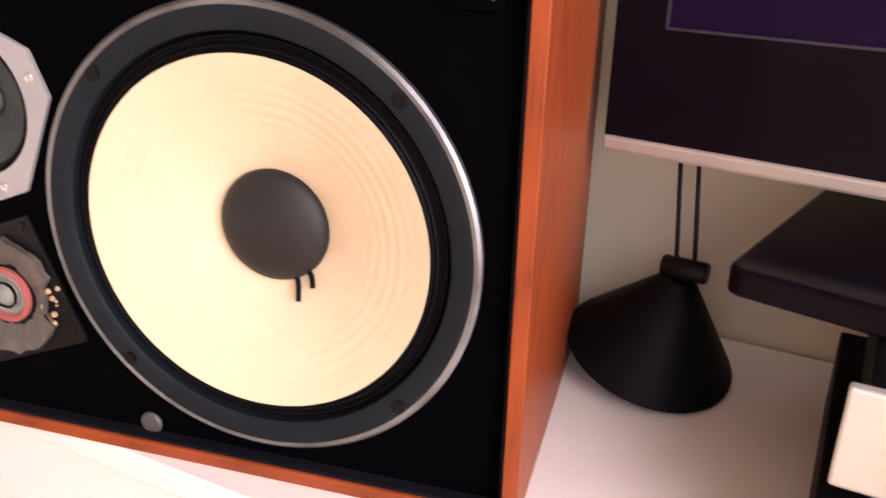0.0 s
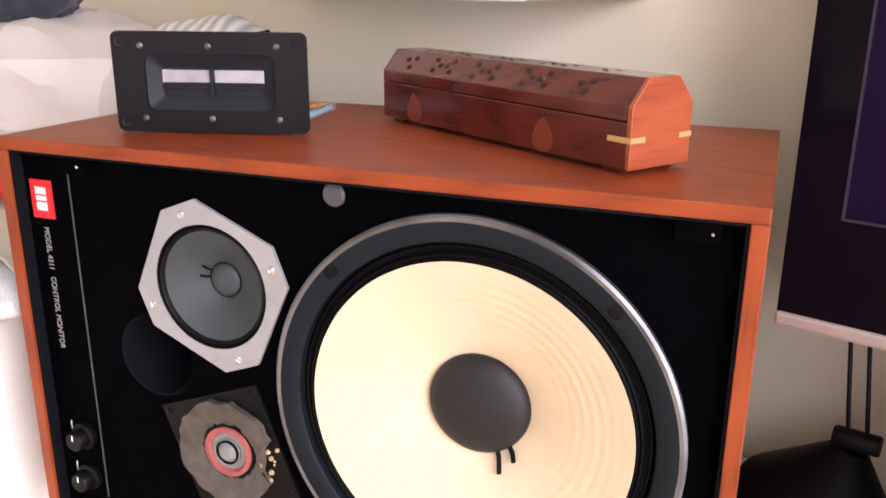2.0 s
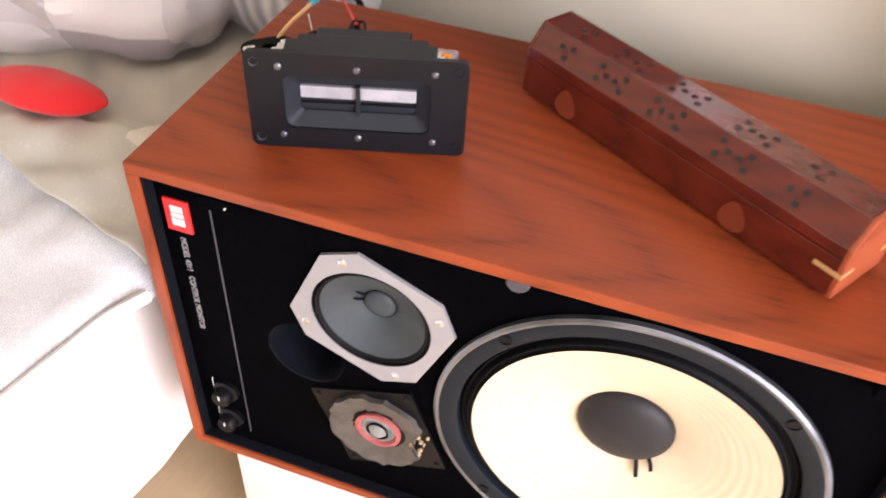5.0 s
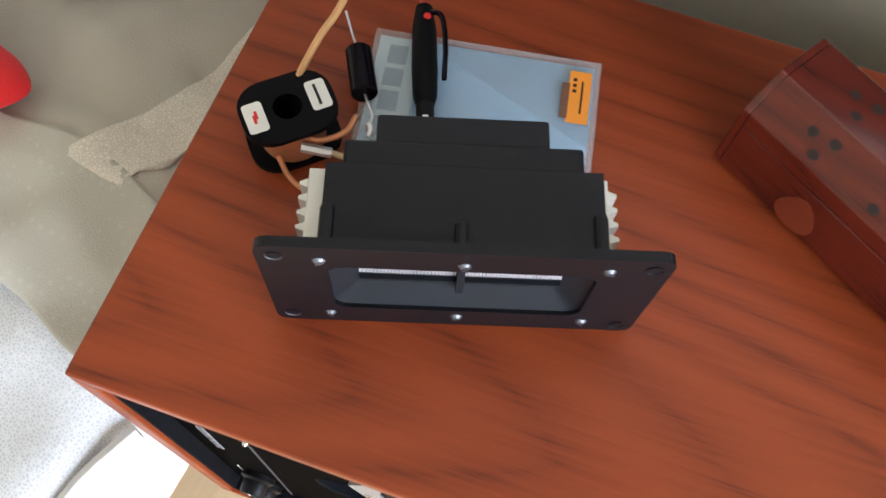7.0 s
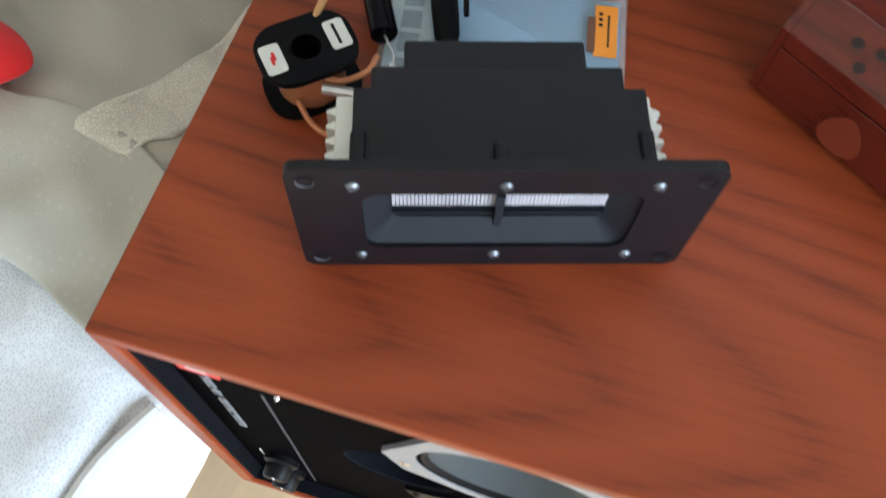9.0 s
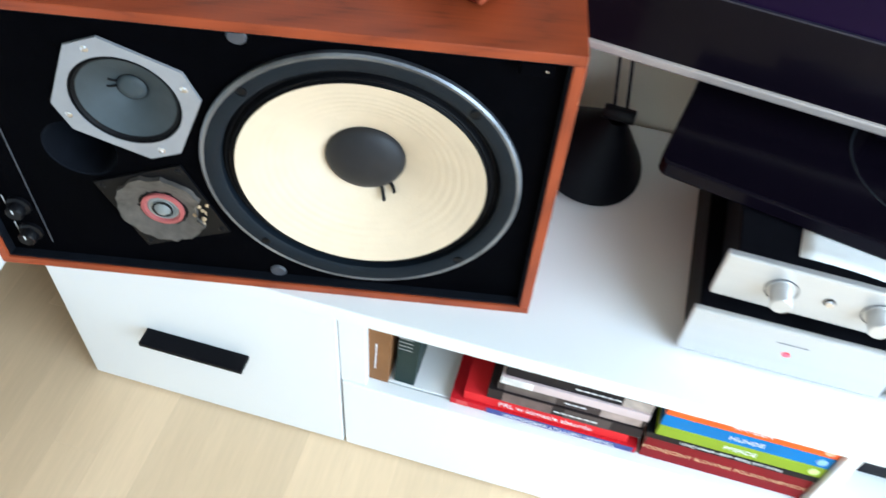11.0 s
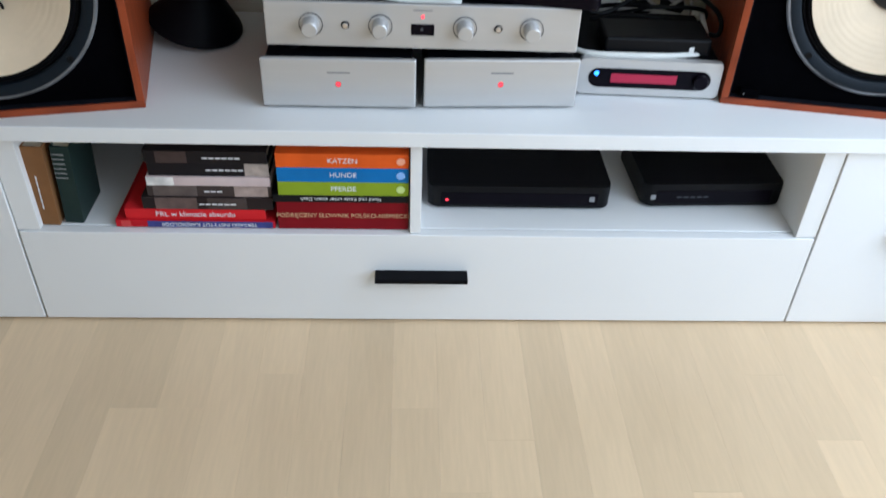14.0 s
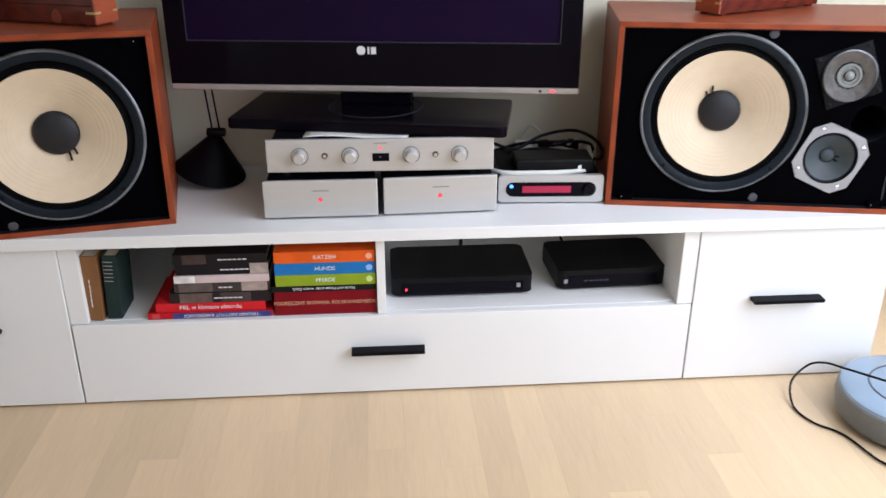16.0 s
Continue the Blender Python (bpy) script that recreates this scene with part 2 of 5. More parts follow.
def prism(outline, y0, y1, bevel=0.0):
    """An outline of (x, z) pushed from depth y0 to y1."""
    bm = bmesh.new()
    a = [bm.verts.new((x, y0, z)) for x, z in outline]
    b = [bm.verts.new((x, y1, z)) for x, z in outline]
    bm.faces.new(a)
    bm.faces.new(b[::-1])
    n = len(a)
    for k in range(n):
        bm.faces.new((a[k], b[k], b[(k + 1) % n], a[(k + 1) % n]))
    if bevel:
        bmesh.ops.bevel(bm, geom=bm.edges[:], offset=bevel, segments=2, affect="EDGES", profile=0.5)
    return bm


def rounded(w, h, r, seg=6, cx=0.0, cz=0.0):
    pts = []
    for sx, sz, a0 in ((1, 1, 0), (-1, 1, 90), (-1, -1, 180), (1, -1, 270)):
        for k in range(seg + 1):
            a = radians(a0 + 90 * k / seg)
            pts.append((cx + sx * (w / 2 - r) + r * math.cos(a), cz + sz * (h / 2 - r) + r * math.sin(a)))
    return pts


def circle(r, n=48, cx=0.0, cz=0.0):
    return [(cx + r * math.cos(2 * math.pi * k / n), cz + r * math.sin(2 * math.pi * k / n)) for k in range(n)]


def plate(outline, holes, y0, y1):
    """A flat board in the x-z plane with openings, from depth y0 to y1."""
    bm = bmesh.new()
    for loop in (outline, *holes):
        vs = [bm.verts.new((x, y0, z)) for x, z in loop]
        for k in range(len(vs)):
            bm.edges.new((vs[k], vs[(k + 1) % len(vs)]))
    bmesh.ops.triangle_fill(bm, use_beauty=True, use_dissolve=False, edges=bm.edges[:], normal=(0, -1, 0))
    got = bmesh.ops.extrude_face_region(bm, geom=bm.faces[:])
    for v in got["geom"]:
        if isinstance(v, bmesh.types.BMVert):
            v.co.y = y1
    return bm


def lettering(name, text, size, mat, parent, m, depth=0.0003, align="CENTER", stretch=1.0):
    """Raised letters with the built-in font. They lie in the x-z plane and face -y, before m."""
    cu = bpy.data.curves.new(name, "FONT")
    cu.body, cu.size, cu.extrude, cu.align_x, cu.align_y = text, size, depth, align, "CENTER"
    tmp = bpy.data.objects.new(name, cu)
    scene.collection.objects.link(tmp)
    bpy.context.view_layer.update()
    me = bpy.data.meshes.new_from_object(tmp.evaluated_get(bpy.context.evaluated_depsgraph_get()))
    bpy.data.objects.remove(tmp)
    bpy.data.curves.remove(cu)
    me.transform(m @ pose(0, 0, 0, 90) @ Matrix.Diagonal((stretch, 1, 1, 1)))
    me.materials.clear()
    me.materials.append(mat)
    ob = new(name, me)
    ob.parent = parent
    return ob


# ---- the setting ----
TOP = 0.362
WALL_Y = 0.41
EAST = 2.42
ob = part("wall_north", block(-1.6, EAST, WALL_Y, WALL_Y + 0.12, 0, 2.5), WALL)
setting(ob, "beige painted plaster wall behind the bench", "wall")
ob = part("wall_west", block(-1.72, -1.6, -3.6, WALL_Y + 0.12, 0, 2.5), WALL)
setting(ob, "beige painted plaster wall beside the bed", "wall")


def wall_with_window(name, flat, m, mid, sill=0.75):
    bm = plate([(0, 0), (flat, 0), (flat, 2.5), (0, 2.5)], [[(mid - 1.0, sill), (mid + 1.0, sill), (mid + 1.0, 2.2), (mid - 1.0, 2.2)]], 0, 0.12)
    bm.transform(m)
    return part(name, bm, WALL)


ob = wall_with_window("wall_east", 4.0, pose(EAST, 0.53, 0, 0, 0, -90), 1.58, 0.06)
setting(ob, "unseen beige painted plaster wall with a window opening", "wall")
# unseen wall; its window is added to frame the fill light
ob = wall_with_window("wall_south", 4.02, pose(EAST, -3.47, 0, 0, 0, 180), 1.05)
setting(ob, "unseen beige painted plaster wall with a window opening", "wall")
ob = part("ceiling", block(-1.72, EAST + 0.12, -3.6, WALL_Y + 0.12, 2.5, 2.6), CEILING)
setting(ob, "plain white painted ceiling", "ceiling")

FLOOR_WOOD = material("pale_maple_laminate", (0.70, 0.52, 0.325), 0.34, vary=0.05, scale=26, stretch=(6, 0.6, 1), bump=0.03, bump_scale=60)
nt = FLOOR_WOOD.node_tree
info = nt.nodes.new("ShaderNodeObjectInfo")
hsv = nt.nodes.new("ShaderNodeHueSaturation")
rng = nt.nodes.new("ShaderNodeMapRange")
rng.inputs[3].default_value, rng.inputs[4].default_value = 0.92, 1.05
nt.links.new(info.outputs["Random"], rng.inputs[0])
nt.links.new(rng.outputs[0], hsv.inputs["Value"])
bsdf = nt.nodes["Principled BSDF"]
nt.links.new(bsdf.inputs["Base Color"].links[0].from_socket, hsv.inputs["Color"])
nt.links.new(hsv.outputs[0], bsdf.inputs["Base Color"])
SUBFLOOR = material("joint_shade", (0.42, 0.33, 0.22), 0.8)
floor = part("floor", block(-1.72, EAST + 0.12, -3.6, WALL_Y + 0.12, -0.08, -0.010), SUBFLOOR)
setting(floor, "pale maple strip laminate floor, boards running to the wall", "floor")

# ---- the television bench ----


def handle(parent, x, z, w=0.146):
    bm = block(x - w / 2, x + w / 2, -0.026, 0.0, z - 0.0038, z + 0.0038, 0.0010)
    return part("handle", bm, MATT_BLACK, parent, "flat black metal bar handle")


def side_unit(name, x0, x1, hx, hz):
    u = thing(name, pose(0, 0, 0), "white laminate bench unit with a flat door and black handle", "cabinet", "bench units")
    t = 0.016
    part("side_panel", block(x0, x0 + t, 0.018, 0.40, 0.006, 0.338, 0.0006, 1), WHITE_LAMINATE, u)
    part("side_panel", block(x1 - t, x1, 0.018, 0.40, 0.006, 0.338, 0.0006, 1), WHITE_LAMINATE, u)
    part("bottom_panel", block(x0 + t, x1 - t, 0.018, 0.40, 0.008, 0.024), WHITE_LAMINATE, u)
    part("back_panel", block(x0 + t, x1 - t, 0.39, 0.396, 0.024, 0.338), WHITE_LAMINATE, u)
    d = part("door", block(x0 + 0.001, x1 - 0.0015, 0.0, 0.017, -0.001, 0.3355, 0.0012), WHITE_LAMINATE, u)
    handle(d, hx, hz)
    for fx in (x0 + 0.03, x1 - 0.03):
        part("foot", block(fx - 0.02, fx + 0.02, 0.05, 0.09, -0.006, 0.0085), BLACK_PLASTIC, u)
    return u


X0, XA, XB, X1 = -0.012, 0.386, 1.614, 2.02
side_unit("bench_unit", X0, XA, 0.185, 0.17)
side_unit("bench_unit", XB, X1, 1.806, 0.185)
u = thing("media_unit", pose(0, 0, 0), "white laminate media unit with open niche over a wide drawer", "cabinet", "bench units")
part("side_panel", block(XA, XA + 0.034, 0.003, 0.40, 0.175, 0.338, 0.0008, 1), WHITE_LAMINATE, u)
part("side_panel", block(XB - 0.032, XB, 0.003, 0.40, 0.175, 0.338, 0.0008, 1), WHITE_LAMINATE, u)
part("side_panel", block(XA, XA + 0.016, 0.02, 0.40, 0.006, 0.157), WHITE_LAMINATE, u)
part("side_panel", block(XB - 0.016, XB, 0.02, 0.40, 0.006, 0.157), WHITE_LAMINATE, u)
part("niche_floor", block(XA, XB, 0.019, 0.40, 0.158, 0.1745, 0.0006, 1), WHITE_LAMINATE, u)
part("divider", block(0.977, 0.994, 0.004, 0.38, 0.175, 0.338, 0.0008, 1), WHITE_LAMINATE, u)
part("back_panel", block(XA + 0.034, XB - 0.032, 0.38, 0.386, 0.175, 0.338), WHITE_LAMINATE, u)
d = part("drawer_front", block(XA + 0.002, XB - 0.002, 0.0, 0.0175, -0.001, 0.1735, 0.0012), WHITE_LAMINATE, u)
handle(d, 0.996, 0.101)
for fx in (XA + 0.05, 1.0, XB - 0.05):
    part("foot", block(fx - 0.02, fx + 0.02, 0.05, 0.09, -0.006, 0.0065), BLACK_PLASTIC, u)
top = part("worktop", block(X0 - 0.003, X1 + 0.003, -0.014, 0.402, 0.338, TOP, 0.0015), WHITE_LAMINATE)
tagged(top, "long continuous white laminate worktop over the bench units", "worktop")

# ---- the loudspeakers ----
W, H, D = 0.597, 0.362, 0.298


def screw(parent, x, y, z, r=0.004, mat=None, label=""):
    bm = lathe([(0, -0.0016), (r * 0.55, -0.0015), (r, -0.0004), (r, 0.001)], 16)
    bm2 = block(-r * 0.7, r * 0.7, -0.0019, -0.0014, -r * 0.12, r * 0.12)
    add_to(bm, bm2, pose(0, 0, 0, 0, random.uniform(0, 180), 0))
    return part("screw", moved(bm, x, y, z), mat or STEEL, parent, label, True)


def loudspeaker(m, label, decayed, dx=0.0):
    s = thing("loudspeaker", m, label, "loudspeaker", "pair of monitor loudspeakers")
    t = 0.0105
    part("top_panel", block(0, W, 0, D, H - t, H, 0.0012), WALNUT, s)
    part("bottom_panel", block(0, W, 0, D, 0, t, 0.0012), WALNUT, s)
    part("side_panel", block(0, t, 0, D, t, H - t, 0.0008), WALNUT_UP, s)
    part("side_panel", block(W - t, W, 0, D, t, H - t, 0.0008), WALNUT_UP, s)
    part("back_panel", block(t, W - t, D - 0.014, D - 0.002, t, H - t), BAFFLE, s)
    by = 0.013
    wc, mc, tc, pc = ((x + dx, z) for x, z in ((0.4087, 0.180), (0.195, 0.254), (0.2015, 0.111), (0.133, 0.184)))
    if dx:
        tc = (tc[0] - 0.012, tc[1] - 0.018)
        wc = (wc[0], wc[1] - 0.006)
    edge = [(t, t), (W - t, t), (W - t, H - t), (t, H - t)]
    part("baffle", plate(edge, [circle(0.138, 64, *wc), circle(0.050, 40, *mc), circle(0.036, 40, *pc)], by, by + 0.016), BAFFLE, s, "black painted front board")
    g = 0.0025
    for x0, x1, z0, z1 in ((t, W - t, H - t - g, H - t), (t, W - t, t, t + g), (t, t + g, t + g, H - t - g), (W - t - g, W - t, t + g, H - t - g)):
        part("liner", block(x0, x1, 0.003, by, z0, z1), LINER, s, "dark felt lining inside the rim")
    # woofer
    R = 0.1555
    ring = lathe([(R, by), (R, by - 0.0045), (R - 0.002, by - 0.006), (R - 0.006, by - 0.006), (0.139, by - 0.0055), (0.136, by - 0.003), (0.136, by + 0.012)], 96)
    wf = part("woofer_frame", moved(ring, wc[0], 0, wc[1]), CASTING, s, "dark grey cast woofer frame", True)
    rim = lathe([(R + 0.0006, by - 0.0005), (R + 0.0006, by - 0.005), (R - 0.0015, by - 0.0068), (R - 0.0042, by - 0.0063), (R - 0.0042, by - 0.0052)], 96)
    part("rim", moved(rim, wc[0], 0, wc[1]), BARE_EDGE, wf, "worn bright outer rim", True)
    prof = [(0.1365, by + 0.004)]
    for k in range(25):
        a = k / 24
        prof.append((0.1365 - 0.0138 * a, by + 0.004 - 0.0075 * a * a + 0.0018 * math.sin(a * math.pi * 5)))
    part("surround", moved(lathe(prof, 96), wc[0], 0, wc[1]), RUBBER, wf, "black pleated cloth surround", True)
    prof = []
    for k in range(110):
        a = k / 109
        r = 0.1226 - 0.0826 * a
        ripple = 0.00013 * math.sin(a * 66) * max(0.0, math.sin(min(1, a / 0.75) * math.pi))
        prof.append((r, by - 0.0038 + 0.0355 * (0.86 * a + 0.14 * a * a) + ripple))
    part("cone", moved(lathe(prof, 128), wc[0], 0, wc[1]), PAPER_CONE, wf, "cream coated paper cone with fine ribs", True)
    cap = [(0.0405, by + 0.0335)] + [(0.0405 * math.cos(a * math.pi / 24), by + 0.031 - 0.016 * math.sin(a * math.pi / 24)) for a in range(12)] + [(0, by + 0.015)]
    part("dust_cap", moved(lathe(cap, 64), wc[0], 0, wc[1]), CAP_CLOTH, wf, "black cloth dust cap", True)
    for ang, ln in ((-50, 0.013), (-66, 0.017)):
        u0, v0 = math.cos(radians(ang)), math.sin(radians(ang))
        a = (wc[0] + 0.038 * u0, by + 0.029, wc[1] + 0.038 * v0)
        b = (wc[0] + 0.044 * u0, by + 0.0265, wc[1] + 0.044 * v0)
        c = (wc[0] + (0.038 + ln) * u0 - 0.002, by + 0.0285 - ln * 0.50, wc[1] + (0.038 + ln) * v0)
        part("lead_wire", tube([a, b, c], 0.0019, 8, 4), RUBBER, wf)
    for ang in (45, 135, 225, 315):
        x, z = wc[0] + 0.1465 * math.cos(radians(ang)), wc[1] + 0.1465 * math.sin(radians(ang))
        hole = lathe([(0.0052, -0.0009), (0.0052, 0.0), (0.0036, 0.0), (0.0036, -0.0005), (0.0, -0.0005)], 20)
        part("screw", moved(hole, x, by - 0.0058, z), BLACK_PLASTIC, wf, "black socket screw", True)
    # midrange with a truncated square frame
    turn = 21.0
    oc = []
    for k in range(4):
        for da in (-13.5, 13.5):
            a = radians(turn + 90 * k + da)
            oc.append((mc[0] + 0.0715 * math.cos(a), mc[1] + 0.0715 * math.sin(a)))
    mf = part("midrange_frame", plate(oc, [circle(0.0515, 48, *mc)], by - 0.003, by + 0.001), SILVER_PAINT, s, "silver grey eight-sided midrange frame")
    sr = [(0.052, by - 0.0025), (0.0508, by - 0.0015), (0.0505, by), (0.0485, by - 0.002), (0.0465, by + 0.0002), (0.0455, by + 0.0006)]
    part("surround", moved(lathe(sr, 64), mc[0], 0, mc[1]), RUBBER, mf, "", True)
    prof = [(0.0458 - 0.0318 * a / 12, by + 0.0006 + 0.0184 * a / 12) for a in range(13)]
    part("cone", moved(lathe(prof, 64), mc[0], 0, mc[1]), MID_PAPER, mf, "dark blue-grey paper cone", True)
    cap = [(0.0142 * math.cos(a * math.pi / 16), by + 0.0192 - 0.006 * math.sin(a * math.pi / 16)) for a in range(8)] + [(0, by + 0.0131)]
    part("dust_cap", moved(lathe(cap, 40), mc[0], 0, mc[1]), MID_PAPER, mf, "", True)
    part("cap_ring", moved(lathe([(0.0150, by + 0.0188), (0.0146, by + 0.0176), (0.0139, by + 0.0182)], 40), mc[0], 0, mc[1]), RUBBER, mf, "", True)
    for ang in (150, 175):
        a = radians(ang)
        part("lead_wire", tube([(mc[0] + r * math.cos(a), by + yy, mc[1] + r * math.sin(a)) for r, yy in ((0.013, 0.0185), (0.017, 0.0155), (0.022, 0.0145))], 0.0011, 6, 3), RUBBER, mf)
    for k in range(4):
        a = radians(turn + 90 * k)
        screw(mf, mc[0] + 0.0615 * math.cos(a), by - 0.003, mc[1] + 0.0615 * math.sin(a), 0.0036)
    # tweeter: black square plate, decayed foam disc, felt ring, dome
    sq = [(tc[0] + 0.072 * math.cos(radians(turn + 45 + 90 * k)), tc[1] + 0.072 * math.sin(radians(turn + 45 + 90 * k))) for k in range(4)]
    tp = part("tweeter_plate", prism(sq, by - 0.003, by + 0.0005, 0.0006), BLACK_PLASTIC, s, "black square tweeter plate")
    bm = bmesh.new()
    rnd = random.Random(5 if decayed else 9)
    n = 44
    inner, outer, mids = [], [], []
    for k in range(n):
        a = 2 * math.pi * k / n
        ro = 0.047 * (1 + (rnd.uniform(-0.05, 0.03) if decayed else 0))
        if decayed and 0.3 < ((a + 0.6) % (2 * math.pi)) < 0.95:
            ro *= 0.78
        for ls, r, y in ((inner, 0.0215, 0.001), (mids, 0.036, -0.003), (outer, ro, -0.0055)):
            ls.append(bm.verts.new((tc[0] + r * math.cos(a), by + y - 0.003 + rnd.uniform(-0.0005, 0.0005), tc[1] + r * math.sin(a))))
    for a, b in ((outer, mids), (mids, inner)):
        for k in range(n):
            bm.faces.new((a[k], a[(k + 1) % n], b[(k + 1) % n], b[k]))
    got = bmesh.ops.extrude_face_region(bm, geom=bm.faces[:])
    for v in got["geom"]:
        if isinstance(v, bmesh.types.BMVert):
            v.co.y = by - 0.0026
    part("foam_disc", bm, FOAM, tp, "brown decayed foam disc with torn edge" if decayed else "dark grey foam disc", True)
    part("felt_ring", moved(lathe([(0.0222, -0.003), (0.0222, -0.0058), (0.0185, -0.0062), (0.0165, -0.003)], 40), tc[0], by, tc[1]), PINK if decayed else DOME, tp, "faded red felt ring" if decayed else "", True)
    part("dome", moved(lathe([(0.0168, -0.0032), (0.0145, -0.0045), (0.0105, -0.003), (0.0095, -0.0045), (0.006, -0.0085), (0.003, -0.0097), (0, -0.010)], 40), tc[0], by, tc[1]), DOME, tp, "small grey dome", True)
    if not decayed:
        part("rim", moved(lathe([(0.0478, -0.003), (0.0484, -0.0092), (0.0468, -0.0098), (0.0458, -0.0080)], 56), tc[0], by, tc[1]), BARE_EDGE, tp, "worn bright rim of the tweeter", True)
    part("magnet_cap", moved(lathe([(0.0098, -0.003), (0.0108, -0.0062), (0.0094, -0.0064), (0.0088, -0.003)], 32), tc[0], by, tc[1]), RUBBER, tp, "", True)
    if decayed:
        bm = bmesh.new()
        for k in range(9):
            a, r = radians(rnd.uniform(-35, 15)), rnd.uniform(0.030, 0.050)
            b2 = bmesh.new()
            bmesh.ops.create_icosphere(b2, subdivisions=1, radius=rnd.uniform(0.001, 0.0032))
            add_to(bm, b2, pose(tc[0] + r * math.cos(a), by - 0.004, tc[1] + r * math.sin(a)))
        part("glue_crumbs", bm, GLUE, tp, "yellowed crumbs of old glue", True)
    for k in range(4):
        a = radians(turn + 45 + 90 * k)
        screw(tp, tc[0] + 0.063 * math.cos(a), by - 0.003, tc[1] + 0.063 * math.sin(a), 0.0034, BLACK_PLASTIC)
    # port, trims, label and controls
    port = lathe([(0.0362, by - 0.0002), (0.0352, by + 0.001), (0.0352, by + 0.12), (0, by + 0.12)], 48)
    part("bass_port", moved(port, pc[0], 0, pc[1]), LINER, s, "deep black bass port tube", True)
    for z in (H - 0.0225, 0.0195):
        part("grille_plug", moved(lathe([(0, -0.0035), (0.0075, -0.003), (0.0088, -0.0015), (0.0088, 0.0)], 32), 0.307 if z > 0.1 else 0.313, by, z), GREY_CAP, s, "round grey grille socket", True)
    part("trim_line", block(0.0605, 0.0617, by - 0.0008, by + 0.0002, 0.03, 0.336), GREY_CAP, s, "thin pale engraved line")
    bd = part("badge", block(0.0195, 0.042, by - 0.002, by + 0.0002, 0.293, 0.326, 0.0004), RED, s, "red enamel maker's badge")
    for k, (a, b) in enumerate(((0.300, 0.307), (0.3085, 0.3125), (0.314, 0.320))):
        part("badge_mark", block(0.0255, 0.0365, by - 0.0026, by - 0.0019, a, b), WHITE_INK, bd, "plain white mark")
    lettering("lettering", "MODEL 4311   CONTROL MONITOR", 0.0078, SILVER_PAINT, s, pose(0.0300, by - 0.0004, 0.285, 0, 90, 0), 0.0003, "LEFT", 0.88)
    for z in (0.090, 0.048):
        k = part("knob", moved(lathe([(0.0, -0.016), (0.008, -0.016), (0.0092, -0.0145), (0.0098, -0.006), (0.0128, -0.004), (0.0128, 0)], 24), 0.043, by, z), BLACK_PLASTIC, s, "black level control knob", True)
        part("pointer", block(0.0424, 0.0436, by - 0.0165, by - 0.0159, z + 0.002, z + 0.0075), WHITE_INK, k)
        part("scale_mark", block(0.0275, 0.0283, by - 0.0006, by + 0.0002, z - 0.012, z + 0.012), WHITE_INK, s)
    for x in (0.075, W - 0.040):
        br = part("clip", block(x - 0.014, x + 0.014, by - 0.012, by, H - t - g - 0.013, H - t - g, 0.0015), BAFFLE, s, "black grille clip in the corner")
        screw(br, x + 0.009, by - 0.012, H - t - g - 0.006, 0.0015)
    return s


SPK = pose(0.6, 0.045, TOP, 0, 0, 11) @ pose(-W, 0, 0)
loudspeaker(SPK, "walnut monitor loudspeaker lying on its side, cream woofer cone", True)
RSPK = pose(1.441, 0.088, TOP, 0, 0, -10.2) @ pose(W, 0, H, 0, 180, 0)
loudspeaker(RSPK, "walnut monitor loudspeaker lying on its side, woofer inward", False, -0.022)

# ---- on top of the loudspeaker ----
CARDBLUE = material("blue_printed_inlay", (0.19, 0.35, 0.52), 0.4, vary=0.06, scale=12)
CARDPALE = material("pale_grey_blue_print", (0.40, 0.50, 0.57), 0.4, vary=0.06, scale=40)
PRINT_BLUE = material("slate_blue_print", (0.17, 0.24, 0.30), 0.4)
ORANGE = material("orange_price_sticker", (0.85, 0.30, 0.03), 0.5, vary=0.05)
COPPER = material("copper_wire", (0.55, 0.22, 0.10), 0.4, 0.4, 0.2, 80)
TAN_WIRE = material("tan_varnished_wire", (0.60, 0.33, 0.14), 0.45, vary=0.15, scale=80)
PALE_METAL = material("pale_aluminium_fins", (0.62, 0.62, 0.58), 0.45, 0.3, 0.06, 60)
PLEATS = material("pale_grey_pleated_foil", (0.42, 0.41, 0.44), 0.5, 0.0, 0.2, 90)
LABEL = material("white_paper_label", (0.78, 0.78, 0.76), 0.6, vary=0.03)
SOOT = material("dark_grey_inner_plastic", (0.016, 0.019, 0.024), 0.5, vary=0.1, gloss=0.2)
SILVERY = material("solder_tin", (0.62, 0.62, 0.63), 0.35, 0.8, 0.15, 100)
BRASS = material("brass_inlay", (0.72, 0.50, 0.22), 0.35, 0.5, 0.12, 60)
INLAY = material("pale_wood_inlay", (0.19, 0.036, 0.016), 0.3, vary=0.1, scale=60)
HOLE = material("hole_shade_and_dark_print", (0.02, 0.008, 0.006), 0.8)
CLEAR = bpy.data.materials.new("clear_polystyrene")
CLEAR.use_nodes = True
cb = CLEAR.node_tree.nodes["Principled BSDF"]
cb.inputs["Transmission Weight"].default_value, cb.inputs["Roughness"].default_value, cb.inputs["IOR"].default_value = 0.0, 0.12, 1.5
cb.inputs["Base Color"].default_value = (0.82, 0.88, 0.90, 1)
cb.inputs["Alpha"].default_value = 0.10

